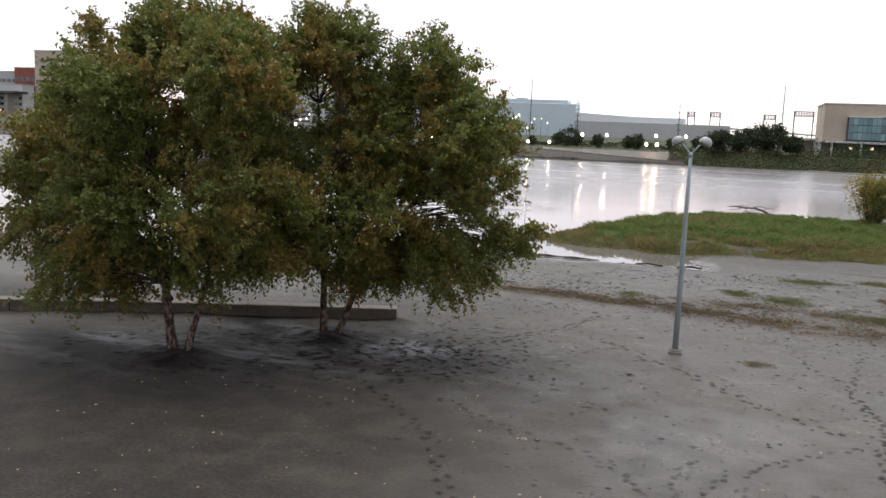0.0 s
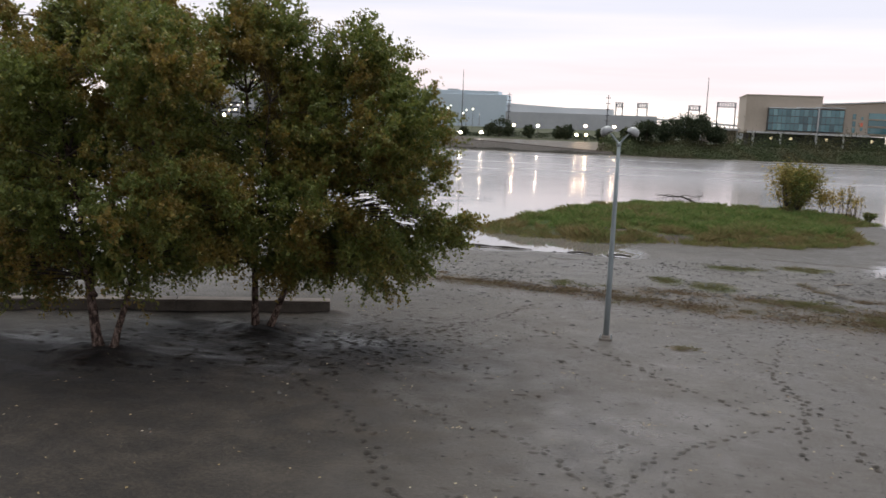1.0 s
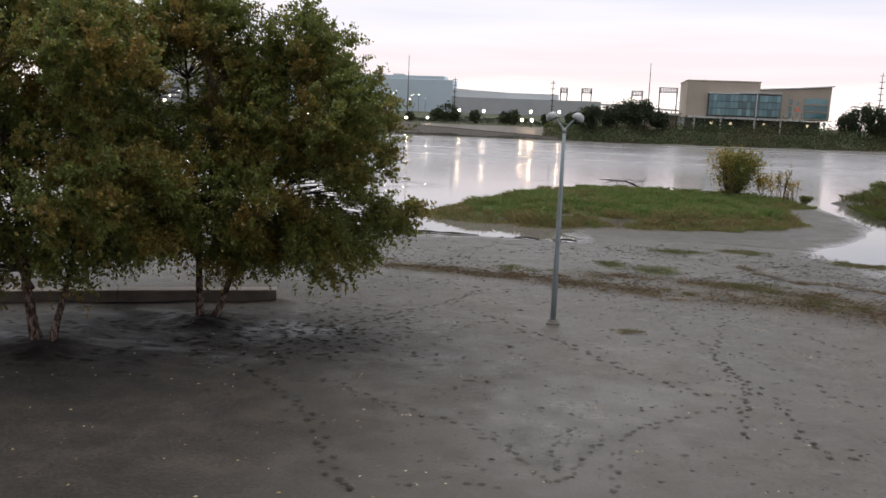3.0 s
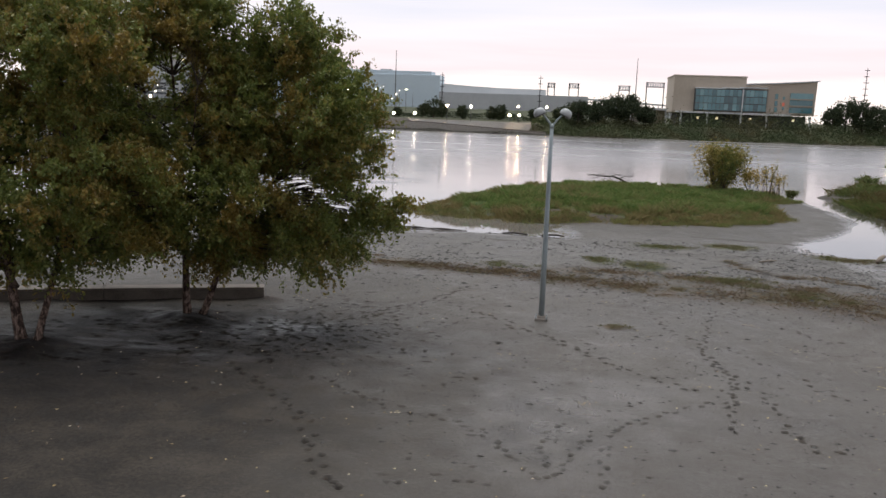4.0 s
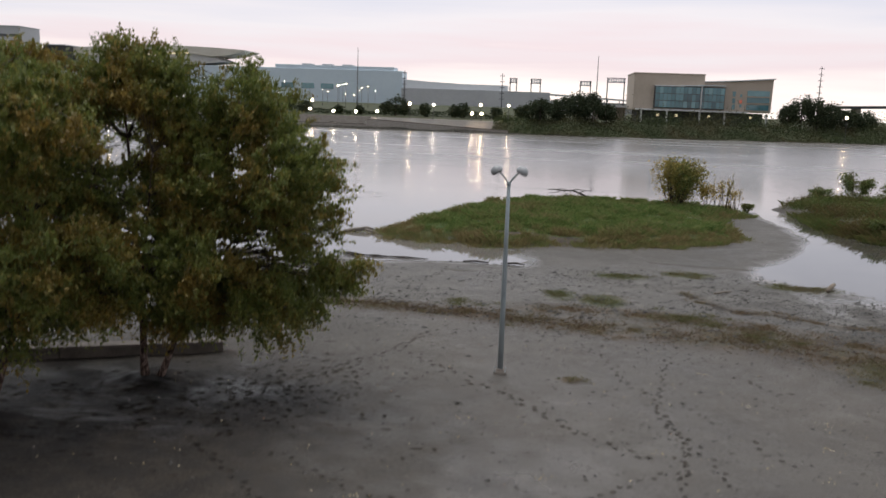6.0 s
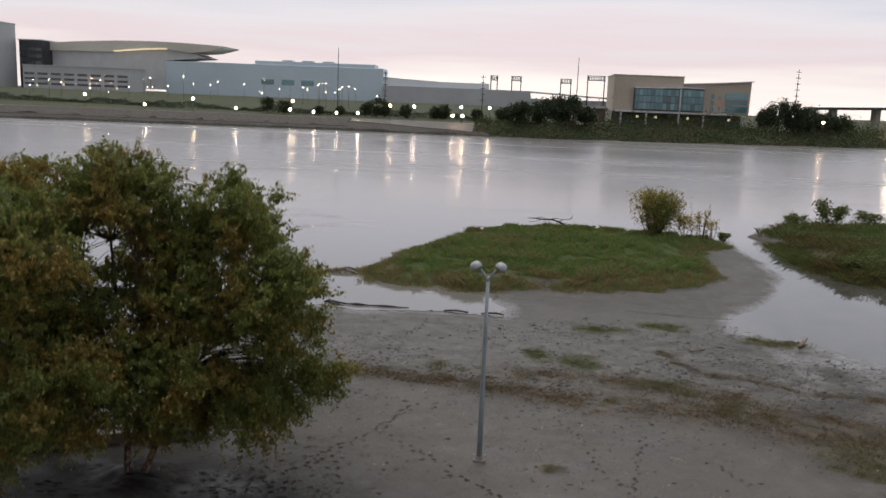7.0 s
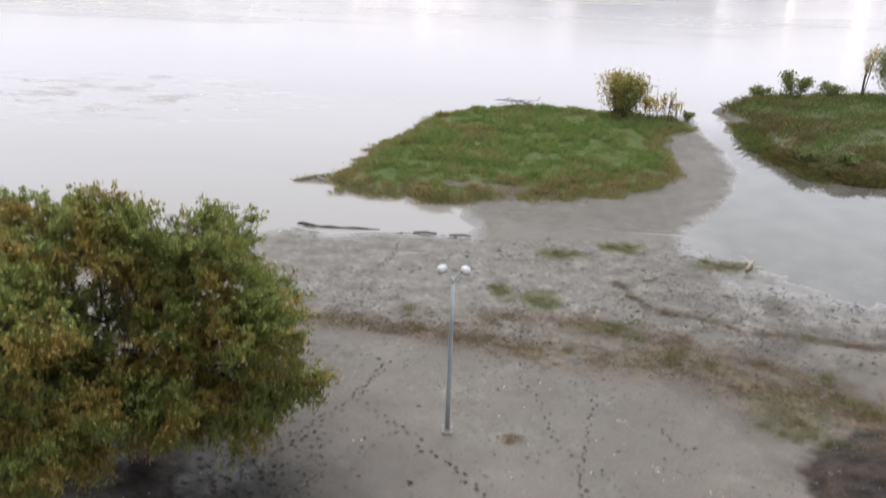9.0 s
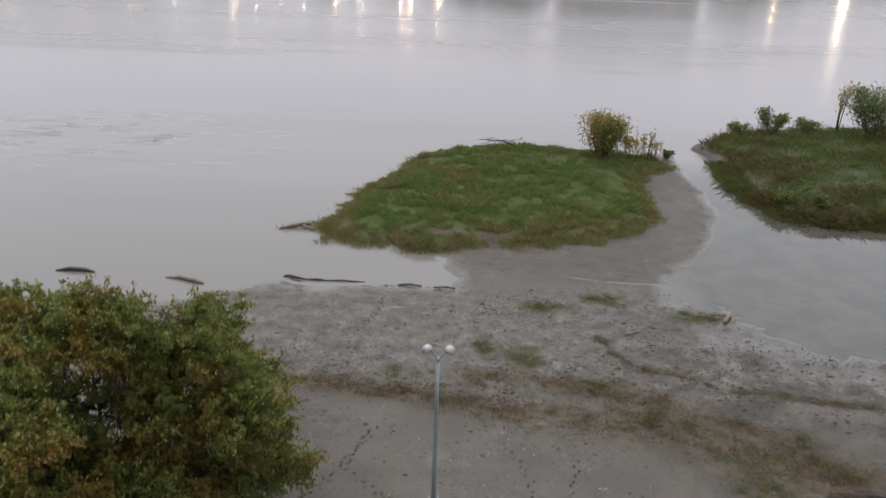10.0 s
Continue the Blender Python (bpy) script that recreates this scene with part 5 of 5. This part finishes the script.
def clods():
    """Small lumps of dark mud over the silt flat."""
    n = 18000
    x = rng.uniform(-9, 19, n)
    y = 27 + 12 * rng.uniform(0, 1, n) ** 1.2
    thick = lattice(x, y, 2.2, 73) + 0.8 * lattice(x, y, 0.6, 74) + 0.5 * np.exp(-((y - 30.5) / 2.5) ** 2) + 0.03 * x
    dense = thick + 0.6 * rng.uniform(-1, 1, n) > 0.45
    x, y = x[dense], y[dense]
    n2 = 3600
    x, y = np.concatenate([x, rng.uniform(-8, 12, n2)]), np.concatenate([y, rng.uniform(12, 27, n2)])
    ok = inside(SHORE, x, y) > 0.3
    x, y = x[ok], y[ok]
    for (ax, ay), (bx, by) in zip(((-8.8, 38.4), (-6.9, 37.8), (-4.7, 38.4), (-2.4, 38.7)), ((-6.9, 37.8), (-4.7, 38.4), (-2.4, 38.7), (-0.2, 38.4))):
        u = rng.uniform(0, 1, 90)
        edge = lattice(ax + (bx - ax) * u, ay + (by - ay) * u, 0.5, 82) > -0.1
        x, y = np.concatenate([x, (ax + (bx - ax) * u + rng.normal(size=90) * 0.05)[edge]]), np.concatenate([y, (ay + (by - ay) * u + rng.normal(size=90) * 0.07)[edge]])
    small = len(x)
    n3 = 1500
    bx, by = rng.uniform(-8, 17, n3), rng.uniform(24, 38.5, n3)
    ok = (inside(SHORE, bx, by) > 0.4) & (lattice(bx, by, 2.4, 102) + 0.7 * rng.uniform(-1, 1, n3) + 0.04 * bx > 0.0)
    x, y = np.concatenate([x, bx[ok]]), np.concatenate([y, by[ok]])
    z = np.maximum(heights(x, y), WATER_Z - 0.01)
    s = rng.gamma(1.2, 0.017, len(x)) * np.where(y < 26, 0.55, 1.0) + 0.009
    s[small:] = rng.uniform(0.03, 0.062, len(x) - small)
    octa = np.array([(1, 0, 0), (0, 1, 0), (-1, 0, 0), (0, -1, 0), (0, 0, 0.6), (0, 0, -0.3)])
    jit = 1 + 0.5 * rng.uniform(-1, 1, (len(x), 6, 1))
    st = np.stack([rng.uniform(0.7, 1.9, len(x)), np.ones(len(x)), np.full(len(x), 0.8)], 1)[:, None, :]
    v = (np.stack([x, y, z], 1)[:, None, :] + octa * jit * st * s[:, None, None]).reshape(-1, 3)
    tri = np.array([(0, 1, 4), (1, 2, 4), (2, 3, 4), (3, 0, 4), (1, 0, 5), (2, 1, 5), (3, 2, 5), (0, 3, 5)])
    f = (np.arange(len(x))[:, None, None] * 6 + tri).reshape(-1, 3)
    tagged(new("mud_clods", np_mesh("mud_clods", v, f, CLOD)), "small dark clods scattered over wet silt", "mud clods", kind="stuff")


def litter():
    n = 620
    x, y = rng.uniform(-11, 13, n), rng.uniform(8.5, 28, n)
    for cx, cy in ((-2.66, 14.1), (-1.0, 18.4), (6.97, 18.06), (5.86, 20.66), (3.2, 17.1), (0.8, 15.5), (7.4, 19.6), (6.4, 16.4), (8.6, 17.0), (1.5, 24.6), (5.2, 23.0), (-4.2, 16.0)):
        m = int(rng.integers(6, 12))
        x, y = np.concatenate([x, cx + rng.normal(size=m) * 0.10]), np.concatenate([y, cy + rng.normal(size=m) * 0.10])
    z = heights(x, y) + 0.012
    v, f, a = leaf_cards(np.stack([x, y, z], 1), 0.062, 0.045, 0.0)
    c = np.repeat(np.stack([x, y, z], 1), 4, 0)
    v = c + (v - c) * [1, 1, 0.22]
    tagged(new("fallen_leaves", np_mesh("fallen_leaves", v, f, LITTER)), "pale dry leaves strewn over the mud", "fallen leaves", kind="stuff")


clods()
litter()


# ---- far bank ----
def base_z(x, y):
    return float(heights([x], [y])[0])


def embankment():
    ob = thing("embankment_wall", (0, 0, 0), "long pale concrete river wall with a promenade above", "river wall", kind="structure")
    xs = [*np.linspace(-330, -52, 30), *np.linspace(-52, -9, 12)[1:]]
    for xa, xb in zip(xs, xs[1:]):
        ya, yb = float(far_shore(xa)), float(far_shore(xb))
        ta, tb = (1.2, 1.2) if xb <= -51.9 else (float(wall_top(xa + 0.1)), float(wall_top(xb)))
        rows = [("wall_panel", 0, 1.2, -1.5, 0.0, CONCRETE), ("coping", -0.1, 1.6, 0.01, 0.25, CONCRETE_DIRTY)]
        if xb <= -51.9:
            rows += [("walkway", 1.61, 6.9, -0.3, 0.1, CONCRETE_DIRTY), ("wall_panel", 6.95, 7.8, -1.0, 2.1, CONCRETE), ("coping", 6.9, 8.0, 2.11, 2.35, CONCRETE)]
        for name, y0, y1, z0, z1, mat in rows:
            bm = bmesh.new()
            corners = ((xa + 0.04, ya + y0, ta), (xb - 0.04, yb + y0, tb), (xb - 0.04, yb + y1, tb), (xa + 0.04, ya + y1, ta))
            lo = [bm.verts.new((x, y, -1.5 if name == "wall_panel" and y0 == 0 else t + z0)) for x, y, t in corners]
            hi = [bm.verts.new((x, y, t + z1)) for x, y, t in corners]
            bm.faces.new(lo[::-1]); bm.faces.new(hi)
            for i in range(4):
                bm.faces.new((lo[i], lo[(i + 1) % 4], hi[(i + 1) % 4], hi[i]))
            part(name, bm, mat, ob)


embankment()


def office_building():
    x0, y0, z0 = 33.0, 310.0, 5.1
    ob = thing("office_building", (x0, y0, z0), "tan limestone office building with blue glass front on columns", "building")
    part("wall", box(0.0, 24.6, 0, 24, 3.6, 16.3, 0.25), LIMESTONE, ob, "taller tan block")
    part("wall", prism([(24.62, 3.9), (48.0, 3.9), (48.2, 15.5), (36, 14.5), (24.62, 13.9)], 0.6, 22), LIMESTONE, ob, "lower block with a sloping roofline")
    part("roof", prism([(24.7, 14.0), (36, 14.6), (48.8, 15.62), (48.8, 15.95), (36, 14.95), (24.7, 14.3)], -0.4, 22.6), ROOFMETAL, ob, "thin pale roof edge")
    part("parapet", box(-0.15, 24.75, -0.15, 24.15, 16.31, 16.75, 0.05), LIMESTONE, ob)
    # near-black block paints the shade beneath the raised floors
    part("recess", box(2.0, 46.0, 3.0, 20, -1.5, 3.55), DARKROOM, ob, "dark recessed ground floor")
    part("ledge", box(1.0, 40.0, -2.2, -0.05, 3.55, 4.15, 0.08), WHITEPAINT, ob, "pale ledge")
    for cx in (3.0, 12.0, 23.4, 32.0, 46.4):
        part("column", tube([(cx, -1.2, -2.0), (cx, -1.2, 3.56)], [0.35, 0.35], 10), WHITEPAINT, ob)
    # main glass bay
    part("bay", box(7.2, 31.6, -1.4, -0.06, 4.5, 12.3, 0.05), DARKSTEEL, ob, "glazing frame")
    pane = box(0.06, 1.38, -0.06, 0, 0.06, 2.3)
    me = bpy.data.meshes.new("pane")
    pane.to_mesh(me); pane.free(); me.materials.append(GLASS)
    for i in range(17):
        for j in range(3):
            p = part("pane", me, None, ob)
            p.location = (7.5 + i * 1.41, -1.42, 4.75 + j * 2.45)
    part("fin", box(23.2, 23.6, -2.1, -1.5, 3.6, 12.6, 0.03), WHITEPAINT, ob)
    for a, b, c in ((8.5, 17.5, 11.9), (17.5, 23.0, 12.15), (23.6, 31.6, 12.4)):
        part("bay_roof", box(a - 1.2, b, -1.7, -0.06, c + 0.25, c + 0.55, 0.04), ROOFMETAL, ob)
    # slot windows and the right-hand glazing
    for z in (4.8, 6.9, 9.3):
        part("window", box(34.6, 35.6, 0.45, 0.58, z, z + 1.8, 0.03), GLASS, ob)
    for z in (5.6, 9.2):
        part("window", box(37.2, 37.9, 0.45, 0.58, z, z + 1.0, 0.03), GLASS, ob)
    part("sign_panel", box(37.15, 37.95, 0.4, 0.57, 7.0, 8.2, 0.03), SIGNRED, ob, "small glowing red panel")
    for j, z in enumerate((4.7, 7.3, 9.6)):
        part("pane", box(39.6, 47.2, 0.35, 0.58, z, z + 1.9, 0.03), GLASS, ob)
        part("sill", box(39.4, 47.5, 0.1, 0.57, z - 0.42, z - 0.08, 0.03), LIMESTONE, ob)
    for lx in (9.0, 15.5, 27.0, 41.5):
        part("lit_window", box(lx, lx + 0.9, 2.9, 2.98, 1.6, 2.5), ROOM_SOFFIT_GLOW, ob)


def arena():
    ob = thing("arena", (-79, 480, 5), "large pale blue-grey arena with a sweeping winged roof", "building")
    part("hall", box(-128, 0, 0, 16, -2, 21.7, 0.3), CLADDING, ob, "pale blue metal hall")
    part("roof_step", box(-75, -5.2, 1, 14, 21.71, 23.7, 0.2), CLADDING, ob)
    for x in (-60, -48, -36):
        part("roof_unit", box(x, x + 6, 4, 10, 23.71, 24.6, 0.1), GREYWALL, ob)
    for x in (-71, -59, -47.5):
        part("window", box(x, x + 7.5, -0.25, -0.02, 10.4, 13.4, 0.05), GLASS, ob, "dark strip window")
    part("plinth", box(-128.5, 0.1, -0.5, 15, -4, 3.0, 0.1), GREYWALL, ob)
    top = [(x, 28.4 + 3.9 * math.sin(math.pi * (x + 212) / 150) ** 1.0) for x in np.linspace(-212, -92, 18)]
    low = [(-93, 29.9), (-102, 27.6), (-112, 26.6), (-130, 28.5), (-145, 27.6), (-160, 25.5), (-212, 25.0)]
    part("wing_roof", prism(top + low, -2, 24), SOFFIT, ob, "beige winged roof with a pointed tip")
    part("bowl", prism([(-212, 5), (-212, 24.9), (-160, 25.4), (-145, 27.5), (-130, 28.4), (-112, 26.5), (-104, 23.9), (-128.2, 21.7), (-128.2, 5)], 0.5, 22), WHITEPAINT, ob, "white curved upper bowl")
    # emissive strip stands in for light falling on the soffit
    part("lit_soffit", prism([(-158, 26.3), (-140, 28.0), (-126, 28.6), (-126, 28.0), (-140, 27.3), (-158, 25.5)], -2.4, -2.1), ROOM_SOFFIT_GLOW, ob, "glowing strip for light on the soffit")
    part("sloped_hall", prism([(0.05, -2), (0.05, 17.2), (14, 16.4), (34, 15.6), (60, 15.5), (60, -2)], 2, 16), ROOFMETAL, ob, "long pale sloping hall")
    part("low_hall", box(0.1, 84, -3, 1.8, -3, 12.3, 0.1), GREYWALL, ob, "grey low wing")


def light_rack(x, z, w, h, y=600):
    ob = thing("stadium_light_rack", (x, y, 6), "tall stadium floodlight rack, unlit", "floodlights", "stadium lights")
    for s in (0, 1):
        part("mast", box(s * w - 0.35, s * w + 0.35, 0, 0.7, -1, z + h - 6), DARKSTEEL, ob)
    part("frame", box(-0.6, w + 0.6, -0.3, -0.02, z + h - 9.2, z + h - 8.7), DARKSTEEL, ob)
    part("frame", box(-0.6, w + 0.6, -0.3, -0.02, z + h - 6.3, z + h - 5.8), DARKSTEEL, ob)
    n = max(3, int(w / 1.6))
    for j in range(2):
        for i in range(n):
            cx = w * (i + 0.5) / n
            part("floodlight", box(cx - 0.55, cx + 0.55, -0.5, -0.32, z + h - 8.6 + j * 1.15, z + h - 7.7 + j * 1.15, 0.08), GREYWALL, ob)


def mast(x, top, y=300, r=0.28, cross=False):
    z = base_z(x, y)
    ob = thing("flag_mast", (x, y, z), "tall thin dark steel mast on the far bank", "mast", "masts")
    part("pole", tube([(0, 0, -0.5), (0, 0, (top - z) * 0.5), (0, 0, top - z)], [r, r * 0.75, r * 0.4], 8), DARKSTEEL, ob)
    if cross:
        for k in range(5):
            part("crossbar", box(-0.8, 0.8, -0.1, 0.1, top - z - 1 - k * 2.0, top - z - 0.8 - k * 2.0), DARKSTEEL, ob)
    return ob


def street_lamp(x, z, y, warm=True, size=0.36):
    g = base_z(x, y)
    ob = thing("street_lamp", (x, y, g), "lit riverside lamp on a slim dark post", "street lamp", "promenade lamps")
    part("post", tube([(0, 0, -0.2), (0, 0, z - g - 0.25)], [0.09, 0.06], 8), DARKSTEEL, ob)
    bm = bmesh.new()
    bmesh.ops.create_icosphere(bm, subdivisions=2, radius=size, matrix=Matrix.Translation((0, 0, z - g)))
    part("globe", bm, LAMPGLOW if warm else LAMPWHITE, ob, "glowing lamp globe")
    part("cap", tube([(0, 0, z - g + 0.48), (0, 0, z - g + 0.62)], [0.22, 0.05], 8), DARKSTEEL, ob)


office_building()
arena()
for lx, lz, lw, lh in ((-22, 27.9, 4.5, 1), (-7.3, 27.9, 6.4, 1), (26.9, 27.4, 7, 1), (45.4, 30.2, 11.6, 1)):
    light_rack(lx, lz, lw, lh)
for mx_, mz_, cr in ((19.3, 26.5, False), (93.6, 25.2, True), (-13.6, 19.6, True), (-65.5, 27.1, False), (-48.4, 19.7, True)):
    mast(mx_, mz_, 300, 0.22, cr)
for k in range(46):
    lx, ly = rng.uniform(-235, -62), rng.uniform(275, 420)
    street_lamp(lx, base_z(lx, ly) + rng.uniform(3.5, 9.5), ly, k % 4 == 0, 0.12)
for lx, lz, wm in ((-72.4, 5.3, False), (-64.8, 4.9, False), (-57.5, 4.9, False), (-50.7, 5.1, False), (-40.5, 7.8, True), (-32.9, 7.8, False), (-71.6, 8.0, True), (-20.8, 5.5, True), (-17.8, 5.6, True), (-18.2, 8.2, True), (-9.5, 8.3, True), (-90, 5.0, False), (-104, 7.5, True), (-120, 5.0, False), (-140, 7.5, True), (90.4, 8.0, True)):
    street_lamp(lx, lz, 262, wm, 0.40 if wm else 0.38)


street_lamp(127, 9.5, 300, False, 1.0)


def stand():
    ob = thing("ballpark_stand", (13, 600, 8), "long low white ballpark stand on posts", "grandstand")
    part("roof", prism([(-8, 10.2), (51, 7.6), (51, 8.4), (-8, 11.2)], 0, 16), WHITEPAINT, ob)
    part("tier", box(-8, 51, 4, 18, -3, 6.2), GREYWALL, ob)
    for k in range(8):
        part("post", box(-7 + 8 * k, -6.4 + 8 * k, 0.2, 0.8, -3, 8.0), WHITEPAINT, ob)


stand()


def entrance_canopy():
    """A pale flat canopy on posts before a tan wall, beside the office building."""
    x0, y0 = 19.0, 328.0
    z0 = base_z(x0 + 7, y0)
    ob = thing("entrance_canopy", (x0, y0, z0), "pale flat entrance canopy on posts beside the office building", "canopy")
    part("roof", box(0, 14.5, 0, 8, 9.4 - z0, 10.2 - z0, 0.05), WHITEPAINT, ob)
    part("wall", box(0.4, 14.2, 7.0, 7.8, -1, 9.38 - z0, 0.05), LIMESTONE, ob, "tan rear wall")
    for px in (0.8, 5.0, 9.2, 13.6):
        part("post", box(px - 0.2, px + 0.2, 0.4, 0.8, -1, 9.39 - z0, 0.03), WHITEPAINT, ob)
    part("door", box(8.2, 9.6, 6.85, 6.98, -0.2, 2.3), DARKGLASS, ob, "dark glass door")


entrance_canopy()


def block_house(name, x, y, w, d, z1, mat, label, rows=0, cols=1, lit=0):
    g = base_z(x, y) - 1
    ob = thing(name, (x, y, g), label, "building")
    h = z1 - g
    part("wall", box(0, w, 0, d, 0, h, 0.2), mat, ob)
    part("roof", box(-0.3, w + 0.3, -0.3, d + 0.3, h + 0.01, h + 0.6, 0.05), GREYWALL, ob)
    for r in range(rows):
        z = 3.0 + (h - 5.0) * r / max(1, rows)
        for c in range(cols):
            cw = w / cols
            part("window", box(c * cw + 0.12 * cw, (c + 1) * cw - 0.12 * cw, -0.12, -0.02, z, z + (h - 5) / rows * 0.45), DARKROOM if cols == 1 else DARKGLASS, ob)
    for k in range(lit):
        part("lit_window", box(w * (k + 0.5) / lit, w * (k + 0.5) / lit + 1.0, -0.25, -0.14, 2.0 + (k % 3), 3.0 + (k % 3)), ROOM_SOFFIT_GLOW, ob)
    return ob


block_house("hotel", -434, 450, 46, 25, 50, LIMESTONE, "wide tan hotel with dark strip windows", 8, 1)
block_house("brick_block", -453, 452, 18, 20, 39, BRICK, "red brick block beside the hotel", 4, 4)
block_house("grey_block", -481, 455, 27, 20, 36.5, GREYWALL, "plain grey concrete office block", 5, 6)
block_house("pavilion", -457, 436, 26, 10, 27, WHITEPAINT, "white riverside pavilion with lit windows", 4, 7, 5)
block_house("apartment_tower", -319, 452, 26, 20, 43.5, GREYWALL, "grey apartment tower with banded windows", 9, 4, 3)
block_house("dark_office", -290, 470, 14, 20, 35, DARKSTEEL, "dark steel and glass office block", 6, 3, 2)
block_house("garage", -270, 440, 60, 20, 20, GREYWALL, "low grey parking garage", 3, 8, 4)


def far_bridge(name, x0, x1, y, z, label):
    ob = thing(name, (x0, y, z), label, "bridge")
    part("deck", prism([(0, 0), (x1 - x0, 3.2), (x1 - x0, 4.6), (0, 1.2)], 0, 12), DARKSTEEL, ob)
    for k in range(5):
        u = (k + 0.5) / 5
        part("pier", box((x1 - x0) * u - 1, (x1 - x0) * u + 1, 3, 9, -14, 0.1 + 3.2 * u), CONCRETE, ob)


far_bridge("viaduct", 134, 230, 400, 12.6, "dark road viaduct rising on piers")
far_bridge("footbridge", -520, -426, 424, 18.0, "dark covered footbridge over the lawn")


def far_tree(x, y, w, h, n=2000, group="trees on the far bank"):
    z = base_z(x, y)
    ob = thing("far_tree", (x, y, z), "dark bushy tree on the far bank", "tree", group)
    part("trunk", tube([(0, 0, -0.5), (0.1, 0, h * 0.3), (0, 0.1, h * 0.7)], [0.035 * h, 0.025 * h, 0.01 * h], 7), TWIG, ob)
    k = 26
    d = rng.normal(size=(k, 3))
    d /= np.linalg.norm(d, axis=1)[:, None]
    c = np.array([0, 0, h * 0.55]) + d * [w * 0.36, w * 0.36, h * 0.33]
    p = c[rng.integers(0, k, n)] + rng.normal(size=(n, 3)) * [w * 0.10, w * 0.10, h * 0.09]
    v, f, a = leaf_cards(p, 0.55, 0.4, 0.1)
    part("crown", np_mesh("crown", v, f, FAR_LEAF), None, ob)


for tx, w, h in ((-5.0, 5, 4.0), (0.2, 8, 5.8), (6.5, 9, 6.8), (12.0, 9, 8.4), (16.5, 8, 8.2), (21, 6, 5.0), (82.5, 6, 7.4), (87, 8, 10.0), (92, 8, 9.2), (97, 8, 7.8), (103, 9, 6.0), (110, 9, 6.0)):
    far_tree(tx, float(far_shore(tx)) + 14 + rng.uniform(-2, 3), w, h + 0.8, 3200)
for tx, w, h in ((-51, 4, 4.5), (-47.5, 6, 6.6), (-44.5, 4, 5.2), (-37.5, 4, 4.5), (-28, 4, 4.4), (-25, 4, 5.0), (-14, 4, 4.2), (-78, 5, 4.5), (-84, 5, 5.0), (-60, 3, 3.2), (-67, 3, 3.0)):
    far_tree(tx, 276 + rng.uniform(-2, 4), w, h, 1000)


def bank_bushes():
    n = 52000
    x = rng.uniform(-14, 180, n)
    fs = rng.uniform(0.5, 19, n)
    y = far_shore(x) + fs
    tall = np.clip(0.5 + 0.8 * lattice(x, y, 5, 51) + 0.4 * lattice(x, y, 2.1, 55), 0.1, 2) + np.clip((fs - 9) / 4, 0, 1) * np.clip(1.3 + 1.2 * lattice(x, y, 6, 56), 0, 3) * (x > 22)
    z = heights(x, y) + np.abs(rng.normal(size=n)) * tall
    v, f, a = leaf_cards(np.stack([x, y, z], 1), 0.48, 0.32, 0.0)
    tagged(new("bank_bushes", np_mesh("bank_bushes", v, f, FAR_WEED, False, {"autumn": np.repeat(np.clip(lattice(x, y, 6, 52) * 0.6 + 0.1, 0, 1), 4)})), "dense low bushes on the far river bank", "bushes", kind="stuff")


bank_bushes()


def riprap():
    """Dark broken stone and weeds at the foot of the far river wall."""
    n = 5200
    x = rng.uniform(-230, -6, n)
    y = far_shore(x) - rng.gamma(1.6, 0.55, n)
    z = WATER_Z + np.clip(0.55 + 0.35 * lattice(x, y, 6, 103) - 0.28 * (far_shore(x) - y), 0, 1) * rng.uniform(0.5, 1, n)
    s = rng.uniform(0.15, 0.42, n)
    octa = np.array([(1, 0, 0), (0, 1, 0), (-1, 0, 0), (0, -1, 0), (0, 0, 0.8), (0, 0, -1.2)])
    v = (np.stack([x, y, z], 1)[:, None, :] + octa * (1 + 0.45 * rng.uniform(-1, 1, (n, 6, 1))) * s[:, None, None]).reshape(-1, 3)
    tri = np.array([(0, 1, 4), (1, 2, 4), (2, 3, 4), (3, 0, 4), (1, 0, 5), (2, 1, 5), (3, 2, 5), (0, 3, 5)])
    tagged(new("riprap", np_mesh("riprap", v, (np.arange(n)[:, None, None] * 6 + tri).reshape(-1, 3), RIPRAP)), "dark broken stone along the foot of the river wall", "stones", kind="stuff")


riprap()


def promenade_hedge():
    """Uneven dark hedges and shrubs between the promenade and the halls."""
    n = 15000
    x = rng.uniform(-215, -8, n)
    y = 282 + 5 * lattice(x, 0 * x, 17, 105) + rng.normal(size=n) * 1.2
    tall = np.clip(1.3 + 1.3 * lattice(x, 0 * x, 7, 106) + 0.6 * lattice(x, 0 * x, 2.3, 107), 0.1, 3.4)
    z = heights(x, y) + tall * rng.uniform(0, 1, n) ** 0.7
    v, f, a = leaf_cards(np.stack([x, y, z], 1), 0.45, 0.3, 0.0, None, 0.35, 0.7)
    tagged(new("promenade_hedge", np_mesh("promenade_hedge", v, f, FAR_LEAF)), "uneven dark hedge along the far promenade", "hedge", kind="stuff")


promenade_hedge()
